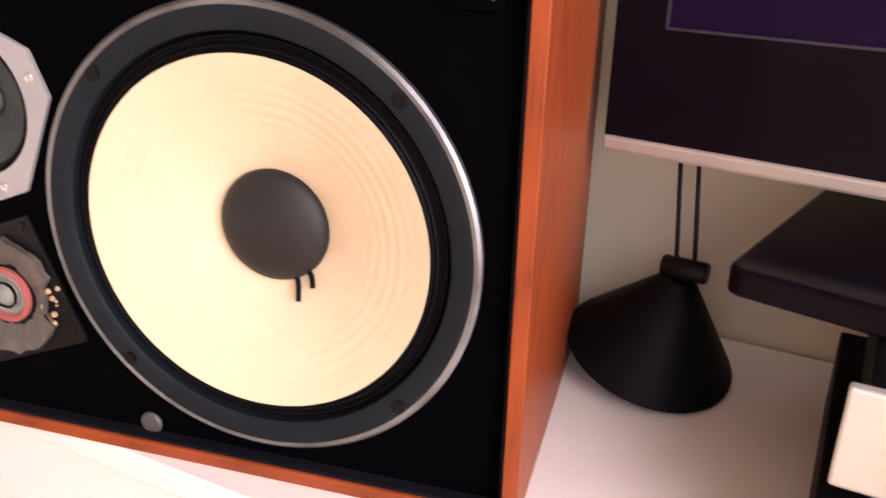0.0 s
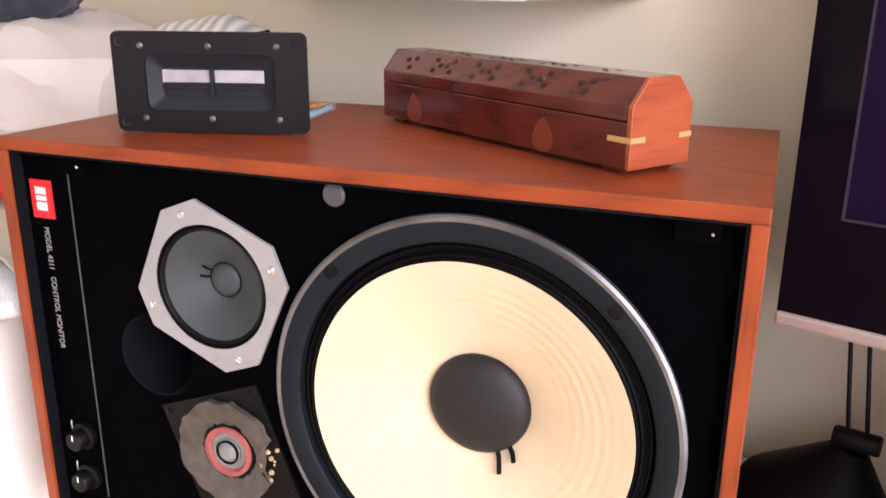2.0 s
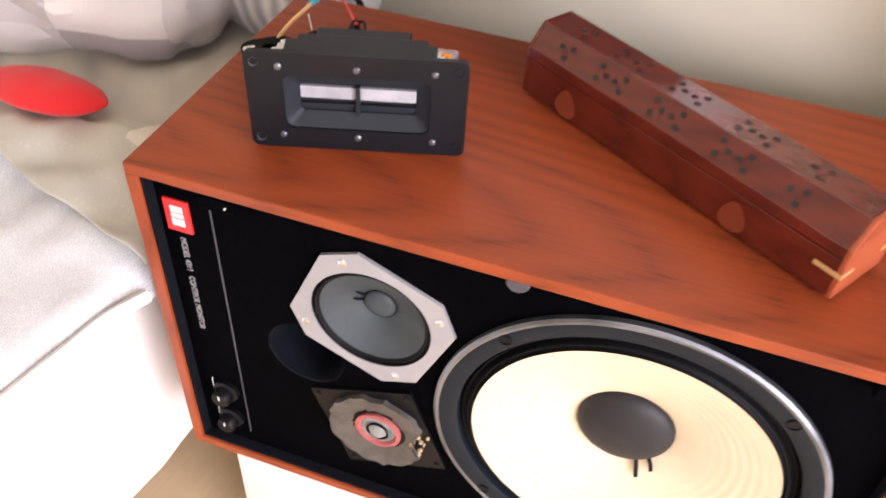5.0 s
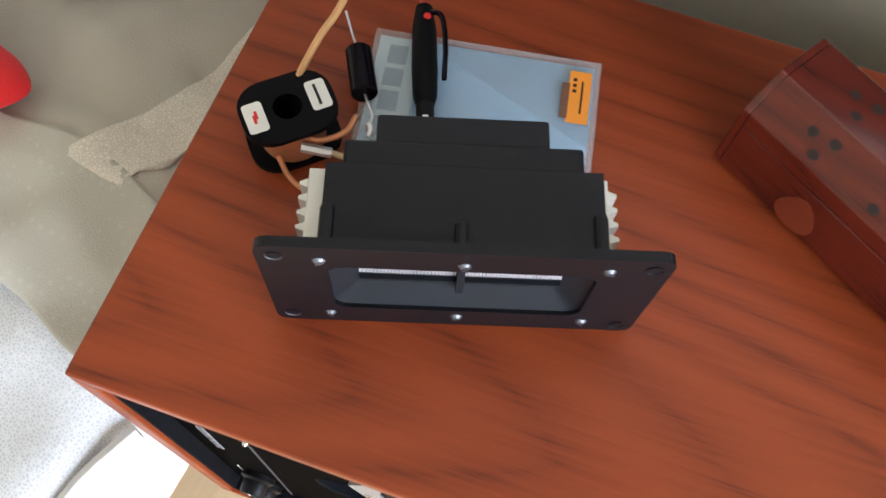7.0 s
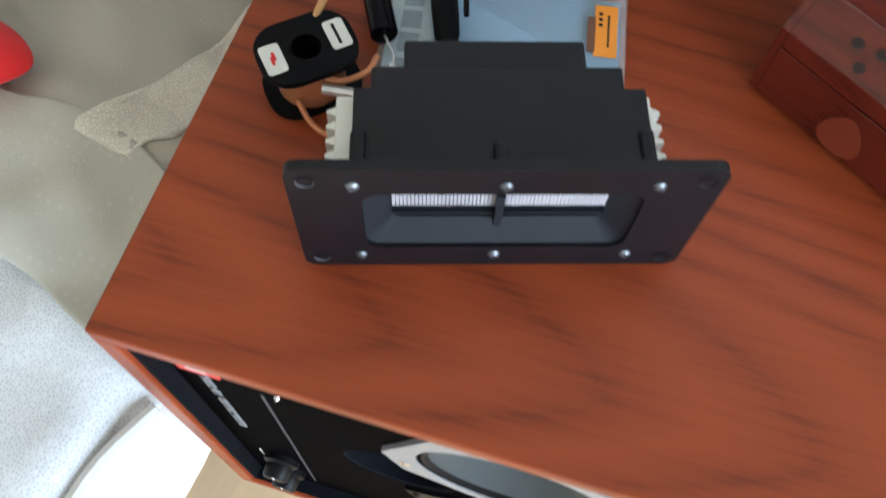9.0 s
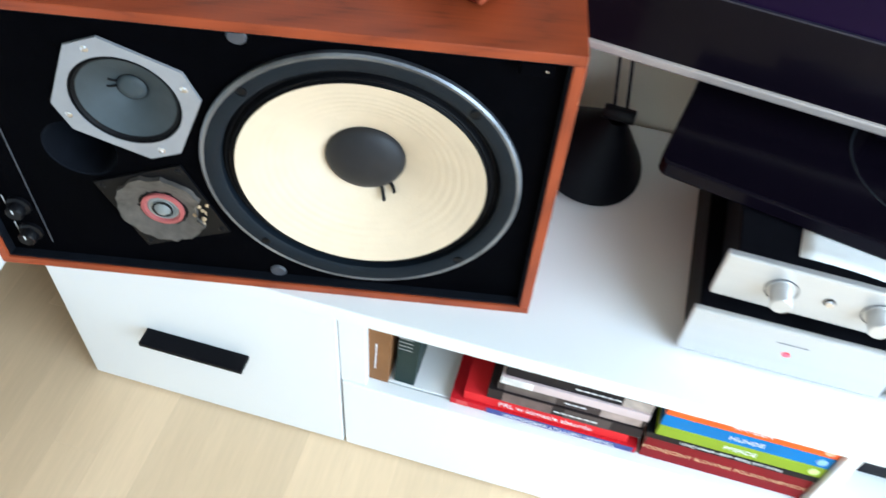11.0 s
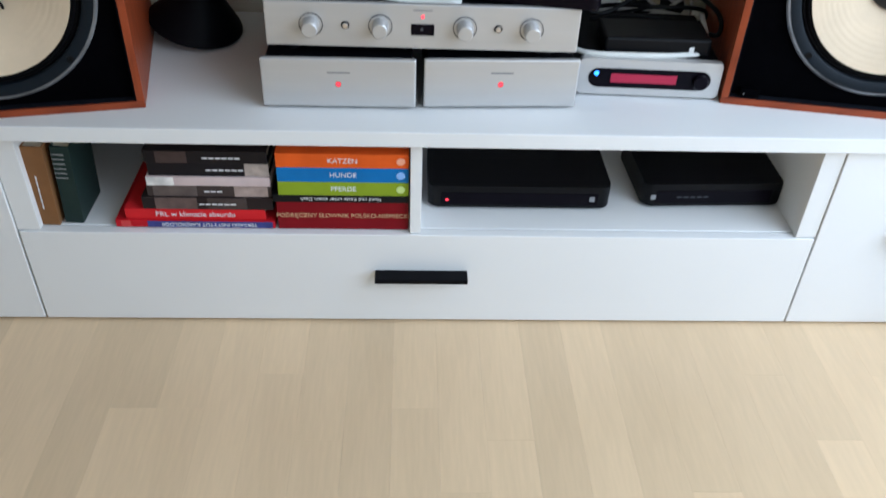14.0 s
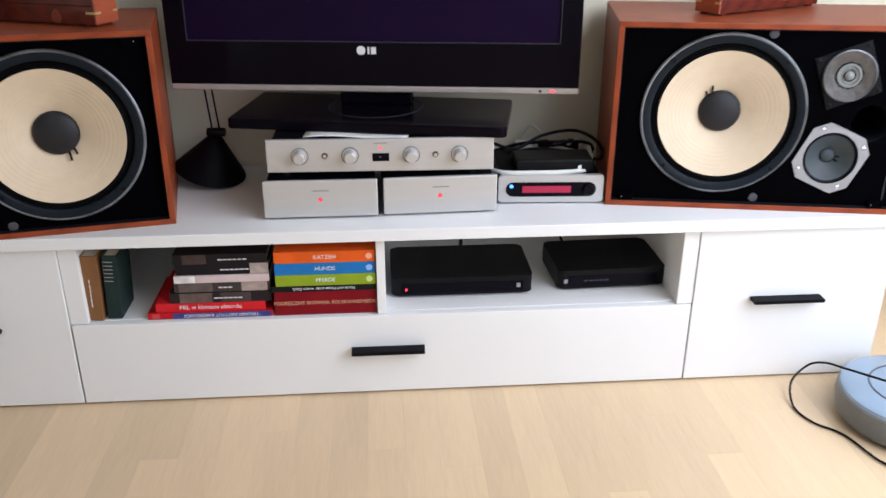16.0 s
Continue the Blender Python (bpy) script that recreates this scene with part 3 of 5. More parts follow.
# air-motion tweeter
ANODISED = material("black_anodised_plate", (0.0052, 0.0056, 0.0080), 0.45, 0.0, 0.15, 60, 0.1, 900, gloss=0.25)
hm = SPK @ pose(0.081, 0.052, H + 0.001, 0, 0, 17.6) @ pose(0, 0.0045, 0)
hw, hh = 0.162, 0.082
h = thing("horn_tweeter", hm, "black air-motion tweeter with square flange, loose on the loudspeaker", "tweeter")
fl = part("flange", plate(rounded(hw, hh, 0.006, 5, hw / 2, hh / 2), [rounded(0.108, 0.046, 0.007, 4, hw / 2, hh / 2)], 0, 0.0045), ANODISED, h, "black square-cornered flange")
for x in (0.0245, hw / 2, hw - 0.0245):
    for z in (0.0115, hh - 0.0115):
        screw(fl, x, 0.0, z, 0.0027, BARE_EDGE)
for x in (0.0075, hw - 0.0075):
    for z in (0.0085, hh - 0.0085):
        part("bolt_hole", moved(lathe([(0.0036, -0.0004), (0.003, 0.0002), (0, 0.0002)], 20), x, 0, z), GREY_CAP if x < 0.05 else RUBBER, fl, "", True)
bm = bmesh.new()
o = rounded(0.108, 0.046, 0.007, 4, hw / 2, hh / 2)
i = rounded(0.086, 0.024, 0.003, 4, hw / 2, hh / 2)
va = [bm.verts.new((x, 0.002, z)) for x, z in o]
vb = [bm.verts.new((x, 0.009, z)) for x, z in i]
for k in range(len(va)):
    bm.faces.new((va[k], va[(k + 1) % len(va)], vb[(k + 1) % len(va)], vb[k]))
part("waveguide", bm, SOOT, h, "flared dark grey throat", True)
bm = bmesh.new()
n = 56
for k in range(n):
    x = hw / 2 - 0.043 + 0.086 * (k + 0.5) / n
    block(x - 0.0006, x + 0.0006, 0.0080, 0.0108, hh / 2 - 0.0005, hh / 2 + 0.0095, 0, 1, bm)
part("foil_pleats", bm, PLEATS, h, "pale grey pleated foil behind the slot")
part("foil_backing", block(hw / 2 - 0.044, hw / 2 + 0.044, 0.0108, 0.0130, hh / 2 - 0.013, hh / 2 + 0.013), SOOT, h)
part("centre_bar", block(hw / 2 - 0.0016, hw / 2 + 0.0016, 0.0045, 0.0085, hh / 2 - 0.0125, hh / 2 + 0.0125), SOOT, h)
part("slot_bar", block(hw / 2 - 0.043, hw / 2 + 0.043, 0.0065, 0.0088, hh / 2 - 0.0055, hh / 2 - 0.0040), SOOT, h)
part("rear_housing", block(0.028, 0.134, 0.026, 0.0448, 0.019, 0.063, 0.0006, 1), ANODISED, h, "black moulded rear housing")
part("throat_housing", plate([(0.0235, 0.012), (0.138, 0.012), (0.138, 0.068), (0.0235, 0.068)], [rounded(0.109, 0.047, 0.007, 4, hw / 2, hh / 2)], 0.0046, 0.0450), ANODISED, h)
part("magnet", block(0.030, 0.131, 0.0452, 0.058, 0.018, 0.0655, 0.0015), ANODISED, h)
part("magnet_back", block(0.043, 0.117, 0.057, 0.072, 0.0215, 0.064, 0.0015), ANODISED, h)
part("rib", block(0.077, 0.082, 0.005, 0.020, 0.060, 0.071, 0.002), ANODISED, h)
for x in (0.0228, 0.1328):
    part("rib", block(x, x + 0.006, 0.005, 0.026, 0.058, 0.0705, 0.0022), ANODISED, h)
for x0, x1, s in ((0.0165, 0.0240, -1), (0.1375, 0.1405, 1)):
    hs = part("heat_sink", block(min(x0, x1), max(x0, x1), 0.008, 0.044, 0.016, 0.064, 0.0005), PALE_METAL, h, "pale finned aluminium heat sink")
    for k in range(5):
        y = 0.009 + k * 0.0066
        xo = x0 if s < 0 else x1
        part("fin", moved(prism([(xo, 0), (xo + s * 0.0036, 0.0012), (xo + s * 0.0036, 0.0026), (xo, 0.0042)], 0.0, 0.046), 0, y, 0.063, -90, 0, 0), PALE_METAL, hs)

# jewel case with pen, coil, capacitor
CM = SPK @ pose(0.0649, 0.2216, H + 0.0005, 0, 0, 9.8)
c = thing("disc_case", CM, "clear plastic disc case with pale blue sleeve and orange sticker", "disc case")
part("inlay_card", block(0.003, 0.118, -0.127, -0.003, 0.0018, 0.0056), CARDBLUE, c, "pale blue printed card")
part("printed_band", block(0.003, 0.026, -0.127, -0.003, 0.0056, 0.0059), CARDPALE, c, "grey-blue printed band with plain bars")
for k, (a, b) in enumerate(((-0.020, -0.008), (-0.034, -0.023), (-0.049, -0.037), (-0.064, -0.053), (-0.078, -0.067))):
    part("printed_bar", block(0.009, 0.019, a, b, 0.0059, 0.0061), PRINT_BLUE, c)
part("printed_shape", moved(prism([(0.026, -0.004), (0.118, -0.004), (0.118, -0.052)], 0, 0.0003), 0, 0, 0.0060, -90, 0, 0), material("deeper_blue_print", (0.15, 0.27, 0.40), 0.4), c, "deeper blue wedge")
part("tray", block(0.0, 0.121, -0.130, 0.0, 0.0002, 0.0018, 0.0004, 1), CLEAR, c)
lid = part("lid", block(0.0, 0.121, -0.130, 0.0, 0.0066, 0.0078, 0.0004, 1), CLEAR, c, "clear scratched lid")
for x0, x1, y0, y1 in ((0, 0.0012, -0.130, 0), (0.1198, 0.121, -0.130, 0), (0.0012, 0.1198, -0.0012, 0)):
    part("rim", block(x0, x1, y0, y1, 0.0018, 0.0066), CLEAR, c).visible_shadow = False
lid.visible_shadow = False
st = part("price_sticker", block(0.105, 0.1165, -0.040, -0.008, 0.0079, 0.0081), ORANGE, c, "orange price sticker with dark bars")
part("sticker_edge", block(0.1015, 0.1055, -0.038, -0.016, 0.00815, 0.0083), material("brown_print", (0.16, 0.07, 0.04), 0.5), st)
for k in range(3):
    part("printed_bar", block(0.107, 0.109, -0.0125 - 0.0035 * k - 0.002, -0.0125 - 0.0035 * k, 0.0081, 0.0082), HOLE, st)
part("printed_bar", block(0.1115, 0.1125, -0.034, -0.014, 0.0081, 0.0082), HOLE, st)

PM = SPK @ Matrix.Translation((0.1165, 0.153, H + 0.0145)) @ pose(0, 0, 0, 0, 0, 20)
p = thing("ballpoint_pen", PM, "black plastic ballpoint pen with clip, lying on the disc case", "pen")
prof = [(0.0012, -0.036), (0.0026, -0.030), (0.0042, -0.018), (0.0046, 0.0), (0.0046, 0.030)]
part("barrel", lathe(prof, 24), BLACK_PLASTIC, p, "", True)
part("grip", lathe([(0.0047, 0.029), (0.0062, 0.034), (0.0068, 0.050), (0.0064, 0.076), (0.0045, 0.090), (0, 0.092)], 24), MATT_BLACK, p, "fat black upper barrel", True)
part("clip", tube([(0.003, 0.083, 0.006), (0.009, 0.078, 0.008), (0.0105, 0.060, 0.008), (0.0095, 0.040, 0.007)], 0.0014, 8), GLOSS_BLACK, p)
part("red_mark", moved(lathe([(0, -0.0006), (0.0018, -0.0004), (0.002, 0.0006)], 16), 0.0015, 0.080, 0.0062, -90, 0, 0), RED, p, "small red mark", True)
for k in range(5):
    part("printed_bar", block(-0.0014, 0.0014, 0.004 + 0.0036 * k, 0.0062 + 0.0036 * k, 0.0044, 0.0049), WHITE_INK, p)

KM = SPK @ pose(0.0480, 0.1480, H + 0.0005, 0, 0, 28)
k = thing("inductor_coil", KM, "black bobbin inductor coil with white labels and copper leads", "coil")
for z0, nm in ((0.0, "flange"), (0.025, "flange")):
    part(nm, moved(moved(plate(rounded(0.0465, 0.036, 0.0140, 6), [circle(0.0072, 20)], 0, 0.003), 0, 0, z0 + 0.003, -90, 0, 0), rz=14), MATT_BLACK, k, "black bobbin flange with rounded ends")
part("core", moved(lathe([(0.0088, 0), (0.0088, 0.022), (0.0165, 0.022), (0.0165, 0)], 32, True), 0, 0, 0.025, -90, 0, 0), COPPER, k, "wound copper core", True)
part("bobbin_tube", moved(lathe([(0.0072, 0), (0.0072, 0.027), (0.0087, 0.027), (0.0087, 0)], 32, True), 0, 0, 0.0277, -90, 0, 0), MATT_BLACK, k, "black tube through the coil", True)
for x, y in ((-0.0133, -0.001), (0.0130, 0.001)):
    lb = part("label_patch", moved(moved(prism(rounded(0.0098, 0.0170, 0.0018, 3, x * 1.22, y), 0, 0.0004), 0, 0, 0.0285, -90, 0, 0), rz=14), LABEL, k, "white paper label")
    for j, (a, b) in enumerate(((-0.0034, 0.0012), (-0.0012, 0.0034)) if x < 0 else ((-0.006, 0.006),)):
        mk = block(x * 1.22 - 0.0012 + 0.0012 * j, x * 1.22 + 0.0002 + 0.0012 * j, y + a, y + b, 0.0286, 0.0288)
        part("printed_mark", moved(mk, rz=14), RED if x < 0 else SOOT, lb)
part("coil_lead", tube([(-0.008, -0.016, 0.010), (-0.004, -0.026, 0.006), (0.003, -0.034, 0.005), (0.0125, -0.040, 0.010)], 0.0014), COPPER, k)
part("coil_lead", tube([(0.006, 0.0165, 0.026), (0.010, 0.022, 0.029), (0.020, 0.036, 0.033), (0.029, 0.046, 0.036), (0.040, 0.066, 0.036)], 0.0019), TAN_WIRE, k, "tan varnished wire end")
part("sleeve", tube([(0.036, 0.059, 0.0362), (0.040, 0.066, 0.036), (0.043, 0.071, 0.035)], 0.0032, 10, 4), material("blue_sleeve", (0.02, 0.28, 0.40), 0.5), k, "blue plastic sleeve")
part("red_wire", tube([(0.043, 0.071, 0.035), (0.052, 0.082, 0.034), (0.066, 0.084, 0.026), (0.074, 0.076, 0.012), (0.076, 0.066, 0.0095)], 0.0013), material("red_wire_sheath", (0.45, 0.04, 0.03), 0.5), k, "thin red wire")
part("coil_lead", tube([(0.006, -0.014, 0.022), (0.014, -0.016, 0.020), (0.026, -0.012, 0.019), (0.032, -0.004, 0.019)], 0.0016), COPPER, k)
part("solder_joint", tube([(0.004, -0.0185, 0.020), (0.011, -0.0205, 0.019), (0.018, -0.0225, 0.018)], 0.0026, 7, 3), SILVERY, k, "lumpy solder joint")
part("coil_lead", tube([(0.018, -0.0225, 0.018), (0.025, -0.025, 0.0165), (0.032, -0.027, 0.016)], 0.0016), GLUE, k)

QM = SPK @ Matrix.Translation((0.070, 0.187, H + 0.016)) @ pose(0, 0, 0, 0, 0, 28)
q = thing("capacitor", QM, "black cylindrical film capacitor with tinned leads", "capacitor")
part("can", lathe([(0, -0.0140), (0.0060, -0.0140), (0.0068, -0.0130), (0.0068, 0.0130), (0.0060, 0.0140), (0, 0.0140)], 32), GLOSS_BLACK, q, "", True)
part("lead", tube([(0, -0.0135, 0), (0.001, -0.021, 0.001), (0.002, -0.027, 0.0), (0.0, -0.033, -0.001)], 0.0007, 6), SILVERY, q)
part("lead", tube([(0, 0.0135, 0), (-0.002, 0.019, 0.006), (-0.004, 0.026, 0.016)], 0.0007, 6), SILVERY, q)
part("solder_joint", tube([(0.0, -0.031, -0.001), (0.0005, -0.0345, -0.001), (-0.001, -0.037, -0.002)], 0.0022, 7, 3), SILVERY, q)
part("rest", moved(lathe([(0.004, 0), (0.004, 0.009)], 12), 0, 0.0, -0.0070, -90, 0, 0), TAN_WIRE, q, "bent lead below the can")

# incense box
bx = thing("incense_box", SPK @ pose(0.2520, 0.2112, H, 0, 0, -32.6), "glossy rosewood incense box, pierced lid, brass inlays", "box")
L, wd = 0.302, 0.060
end = [(0, 0.004), (wd, 0.004), (wd, 0.046), (wd - 0.015, 0.064), (0.015, 0.064), (0, 0.046)]


def end_slab(x0, x1, lo, hi, mat, name, lab=""):
    pts = [(y, z) for y, z in end if lo <= z <= hi]
    if lo > 0.004:
        pts = [(0, lo), (wd, lo)] + [(y, z) for y, z in end if z > lo]
    elif hi < 0.06:
        pts = [(0, 0.004), (wd, 0.004), (wd, hi), (0, hi)]
    bm = prism(pts, x0, x1, 0.0007)
    bm.transform(Matrix(((0, 1, 0, 0), (1, 0, 0, 0), (0, 0, 1, 0), (0, 0, 0, 1))))
    return part(name, bm, mat, bx, lab)


end_slab(0.004, L - 0.004, 0.004, 0.0355, ROSEWOOD, "base", "dark glossy rosewood base")
lidp = end_slab(0.004, L - 0.004, 0.0362, 0.07, ROSEWOOD, "lid", "chamfered rosewood lid with pierced flowers")
end_slab(0.0, 0.004, 0.004, 0.0705, ROSEWOOD, "end_cap")
end_slab(L - 0.004, L, 0.004, 0.0705, ROSE_END, "end_cap", "paler reddish end board")
for x in (0.012, L - 0.026):
    for y in (0.004, wd - 0.014):
        part("foot", block(x, x + 0.014, y, y + 0.010, 0, 0.0042), ROSEWOOD, bx)
slope = math.degrees(math.atan2(0.018, 0.015))
for face in range(2):
    for gx, cnt in ((0.036, 3), (0.084, 6), (0.140, 6), (0.200, 6), (0.252, 3)):
        for j in range(cnt):
            a = j / cnt * 2 * math.pi + gx * 20
            rx, ry = (0.0065, 0.0050) if cnt == 3 else (0.0125, 0.0058)
            u, v = gx + rx * math.cos(a), ry * math.sin(a)
            if cnt == 6:
                side = 1 if j < 3 else -1
                a = radians(120 * (j % 3) + (0 if side > 0 else 180))
                u, v = gx + side * 0.0095 - 0.0050 * math.cos(a), 0.0052 * math.sin(a)
            # the lid is not cut: a flat dark disc paints each hole's shade
            b2 = bmesh.new()
            bmesh.ops.create_circle(b2, cap_ends=True, radius=1, segments=10)
            b2.transform(Matrix.Diagonal((0.0029, 0.0024, 1, 1)))
            if face == 0:
                b2.transform(pose(u, 0.0075 - 0.0003, 0.055 + 0.0003, slope, 0, 0) @ pose(0, v * 1.15, 0))
            else:
                b2.transform(pose(u, wd / 2 + v * 1.3, 0.0643))
            part("hole_shade_disc", b2, HOLE, lidp)
for x0, x1 in ((L - 0.020, L),):
    part("brass_strip", block(x0 - 0.0003, x1 + 0.0003, -0.0004, 0.0002, 0.022, 0.0258), BRASS, bx, "brass strip inlay at the corner")
part("brass_strip", block(L - 0.0002, L + 0.0004, -0.0004, 0.014, 0.022, 0.0258), BRASS, bx)
part("brass_strip", block(L - 0.0002, L + 0.0004, wd - 0.012, wd + 0.0004, 0.022, 0.0258), BRASS, bx)
for x in (0.050, 0.218):
    drop = [(x + 0.0105 * math.cos(a) * (1 - 0.35 * math.sin(a)), 0.0165 + 0.0125 * math.sin(a)) for a in [2 * math.pi * j / 24 for j in range(24)]]
    part("leaf_inlay", prism(drop, -0.0003, 0.0003), INLAY, bx, "pale leaf-shaped inlay")

# a second box like it on the other loudspeaker
copy_thing(bx, pose(1.885, 0.330, TOP + H, 0, 0, 208))

# ---- television ----
TVM = pose(0.571, 0.271, 0.5695, 0, 0, -7.2)
SCREEN_LINE = material("dark_screen_edge", (0.022, 0.020, 0.034), 0.4)
tv = thing("television", TVM, "black flat television with silver lower edge, switched off", "television")
TW, TH = 0.826, 0.535
part("rear_shell", block(0.02, TW - 0.02, 0.028, 0.062, 0.02, TH - 0.02, 0.012), BLACK_PLASTIC, tv)
part("bezel", plate([(0, 0.012), (TW, 0.012), (TW, TH), (0, TH)], [[(0.041, 0.100), (TW - 0.041, 0.100), (TW - 0.041, TH - 0.04), (0.041, TH - 0.04)]], 0.0, 0.030), GLOSS_BLACK, tv, "gloss black bezel")
part("screen", block(0.041, TW - 0.041, 0.003, 0.020, 0.100, TH - 0.04), SCREEN, tv, "dark glass screen")
for x0, x1, z0, z1 in ((0.041, TW - 0.041, 0.0985, 0.1005), (0.040, 0.0418, 0.0985, TH - 0.04), (TW - 0.0418, TW - 0.040, 0.0985, TH - 0.04)):
    part("screen_edge", block(x0, x1, -0.0006, 0.004, z0, z1), SCREEN_LINE, tv)
strip = part("lower_edge", block(-0.001, TW + 0.001, -0.003, 0.031, 0.0, 0.0125, 0.003), material("bronze_silver_plastic", (0.42, 0.37, 0.34), 0.4, 0.4, 0.06, 30), tv, "silver-bronze rounded lower edge")
part("logo_disc", moved(lathe([(0, -0.001), (0.0085, -0.0008), (0.009, 0)], 32), 0.391, 0, 0.083), WHITE_INK, tv, "round pale maker's mark", True)
part("logo_bar", block(0.404, 0.408, -0.0008, 0.0, 0.076, 0.090), WHITE_INK, tv)
part("logo_bar", block(0.411, 0.421, -0.0008, 0.0, 0.076, 0.090), WHITE_INK, tv)
LED_RED = glowing("red_led", (1.0, 0.03, 0.05), 6.0)
LED_BLUE = glowing("blue_led", (0.05, 0.25, 1.0), 8.0)
part("standby_light", block(0.770, 0.778, -0.0036, -0.0028, 0.004, 0.0085), LED_RED, strip)
part("sensor", block(0.747, 0.752, -0.0036, -0.0028, 0.004, 0.0085), BLACK_PLASTIC, strip)
part("neck", block(0.34, 0.49, 0.034, 0.058, -0.033, 0.06, 0.004), GLOSS_BLACK, tv, "black neck")
bs = bmesh.new()
add_to(bs, prism(rounded(0.547, 0.235, 0.012, 4, 0.2735, 0.1175), 0, 0.020, 0.003), pose(0, 0, 0.020, -90, 0, 0))
bs.transform(TVM.inverted() @ pose(0.693, 0.153, 0.5165, 0, 0, -11.4))
part("stand_base", bs, GLOSS_BLACK, tv, "gloss black stand base, turned askew")
part("swivel_ring", moved(lathe([(0.094, 0.0), (0.0955, -0.0012), (0.097, 0.0)], 64), 0.415, 0.016, 0.5366 - 0.5695, -90, 0, 0), SOOT, tv, "", True)

# ---- amplifiers ----


def knob_silver(parent, x, z, y):
    k = part("knob", moved(lathe([(0, -0.022), (0.0095, -0.022), (0.0108, -0.0205), (0.0115, -0.002), (0.0115, 0)], 40), x, y, z), BRUSHED, parent, "silver control knob", True)
    part("knob_ring", moved(lathe([(0.0165, -0.0003), (0.0165, -0.0010), (0.0155, -0.0010), (0.0155, -0.0003)], 40), x, y, z), GREY_CAP, parent, "", True)
    return k


pa = thing("preamplifier", pose(0.776, 0.066, 0.438, 0, 0, -1.0), "silver preamplifier with four knobs, resting on two amplifiers", "amplifier")
fp = part("front_panel", block(0, 0.432, 0, 0.009, 0.014, 0.078, 0.002), BRUSHED, pa, "brushed silver front panel")
for x in (0.063, 0.158, 0.274, 0.366):
    knob_silver(fp, x, 0.046, 0)
for x in (0.110, 0.320):
    part("button", moved(lathe([(0, -0.004), (0.0036, -0.004), (0.0040, -0.003), (0.0040, 0)], 24), x, 0, 0.046), STEEL, fp, "", True)
    part("button_ring", moved(lathe([(0.0058, 0), (0.0058, -0.0006), (0.0042, -0.0006)], 24), x, 0, 0.046), RUBBER, fp, "", True)
dsp = part("display", block(0.200, 0.232, -0.0008, 0.001, 0.034, 0.050, 0.0004, 1), GLOSS_BLACK, fp, "small black display")
part("printed_bar", block(0.213, 0.217, -0.001, -0.0007, 0.041, 0.0445), GREY_CAP, dsp)
part("power_light", moved(lathe([(0, -0.0008), (0.0022, -0.0006), (0.0022, 0)], 16), 0.216, 0, 0.0605), LED_RED, fp, "", True)
part("printed_bar", block(0.203, 0.229, -0.0003, 0.0, 0.0685, 0.0705), SILVER_PAINT, fp)
part("case", block(0.010, 0.422, 0.009, 0.270, 0.010, 0.076, 0.002), MATT_BLACK, pa, "matt black metal case")
for x in (0.03, 0.39):
    for y in (0.03, 0.24):
        part("foot", moved(lathe([(0, 0), (0.012, 0), (0.012, 0.010), (0, 0.010)], 20), x, y, 0.0105, -90, 0, 0), RUBBER, pa, "", True)
for i, (x, y, w, rz) in enumerate(((0.766, 0.050, 0.218, 0), (0.995, 0.053, 0.222, 2.2))):
    am = thing("power_amplifier", pose(x, y, TOP, 0, 0, rz), "silver half-width power amplifier with red light, on the bench", "amplifier", "pair of power amplifiers")
    fp = part("front_panel", block(0, w, 0, 0.009, 0.004, 0.078, 0.0025), BRUSHED, am, "brushed silver front panel")
    lx = w / 2
    part("printed_bar", block(lx - 0.016, lx + 0.016, -0.0003, 0.0, 0.0565, 0.0585), material("grey_print", (0.22, 0.22, 0.23), 0.5), fp)
    part("power_light", moved(lathe([(0, -0.0008), (0.0026, -0.0006), (0.0026, 0)], 16), lx - 0.001, 0, 0.040), LED_RED, fp, "", True)
    part("light_ring", moved(lathe([(0.0042, 0), (0.0042, -0.0005), (0.0028, -0.0005)], 20), lx - 0.001, 0, 0.040), RED, fp, "", True)
    part("case", block(0.006, w - 0.006, 0.009, 0.260, 0.006, 0.0755, 0.002), MATT_BLACK, am, "matt black metal case")
    for fx in (0.025, w - 0.025):
        for fy in (0.03, 0.23):
            part("foot", moved(lathe([(0, 0), (0.010, 0), (0.010, 0.006), (0, 0.006)], 16), fx, fy, 0.006, -90, 0, 0), RUBBER, am, "", True)
pp = thing("paper_sheet", pose(0.845, 0.09, 0.5145, 0, 0, -6), "folded white paper under the television stand", "paper")
bm = bmesh.new()
g = [[bm.verts.new((0.20 * a / 12, -0.004 + 0.055 * b / 4, 0.0008 + 0.0045 * max(0, math.sin(a / 12 * 5.2)) * (1 - b / 4) * (1 - a / 14))) for b in range(5)] for a in range(13)]
for a in range(12):
    for b in range(4):
        bm.faces.new((g[a][b], g[a + 1][b], g[a + 1][b + 1], g[a][b + 1]))
sheet_ob = part("sheet", bm, LABEL, pp, "", True)
sheet_ob.modifiers.new("thick", "SOLIDIFY").thickness = 0.0008

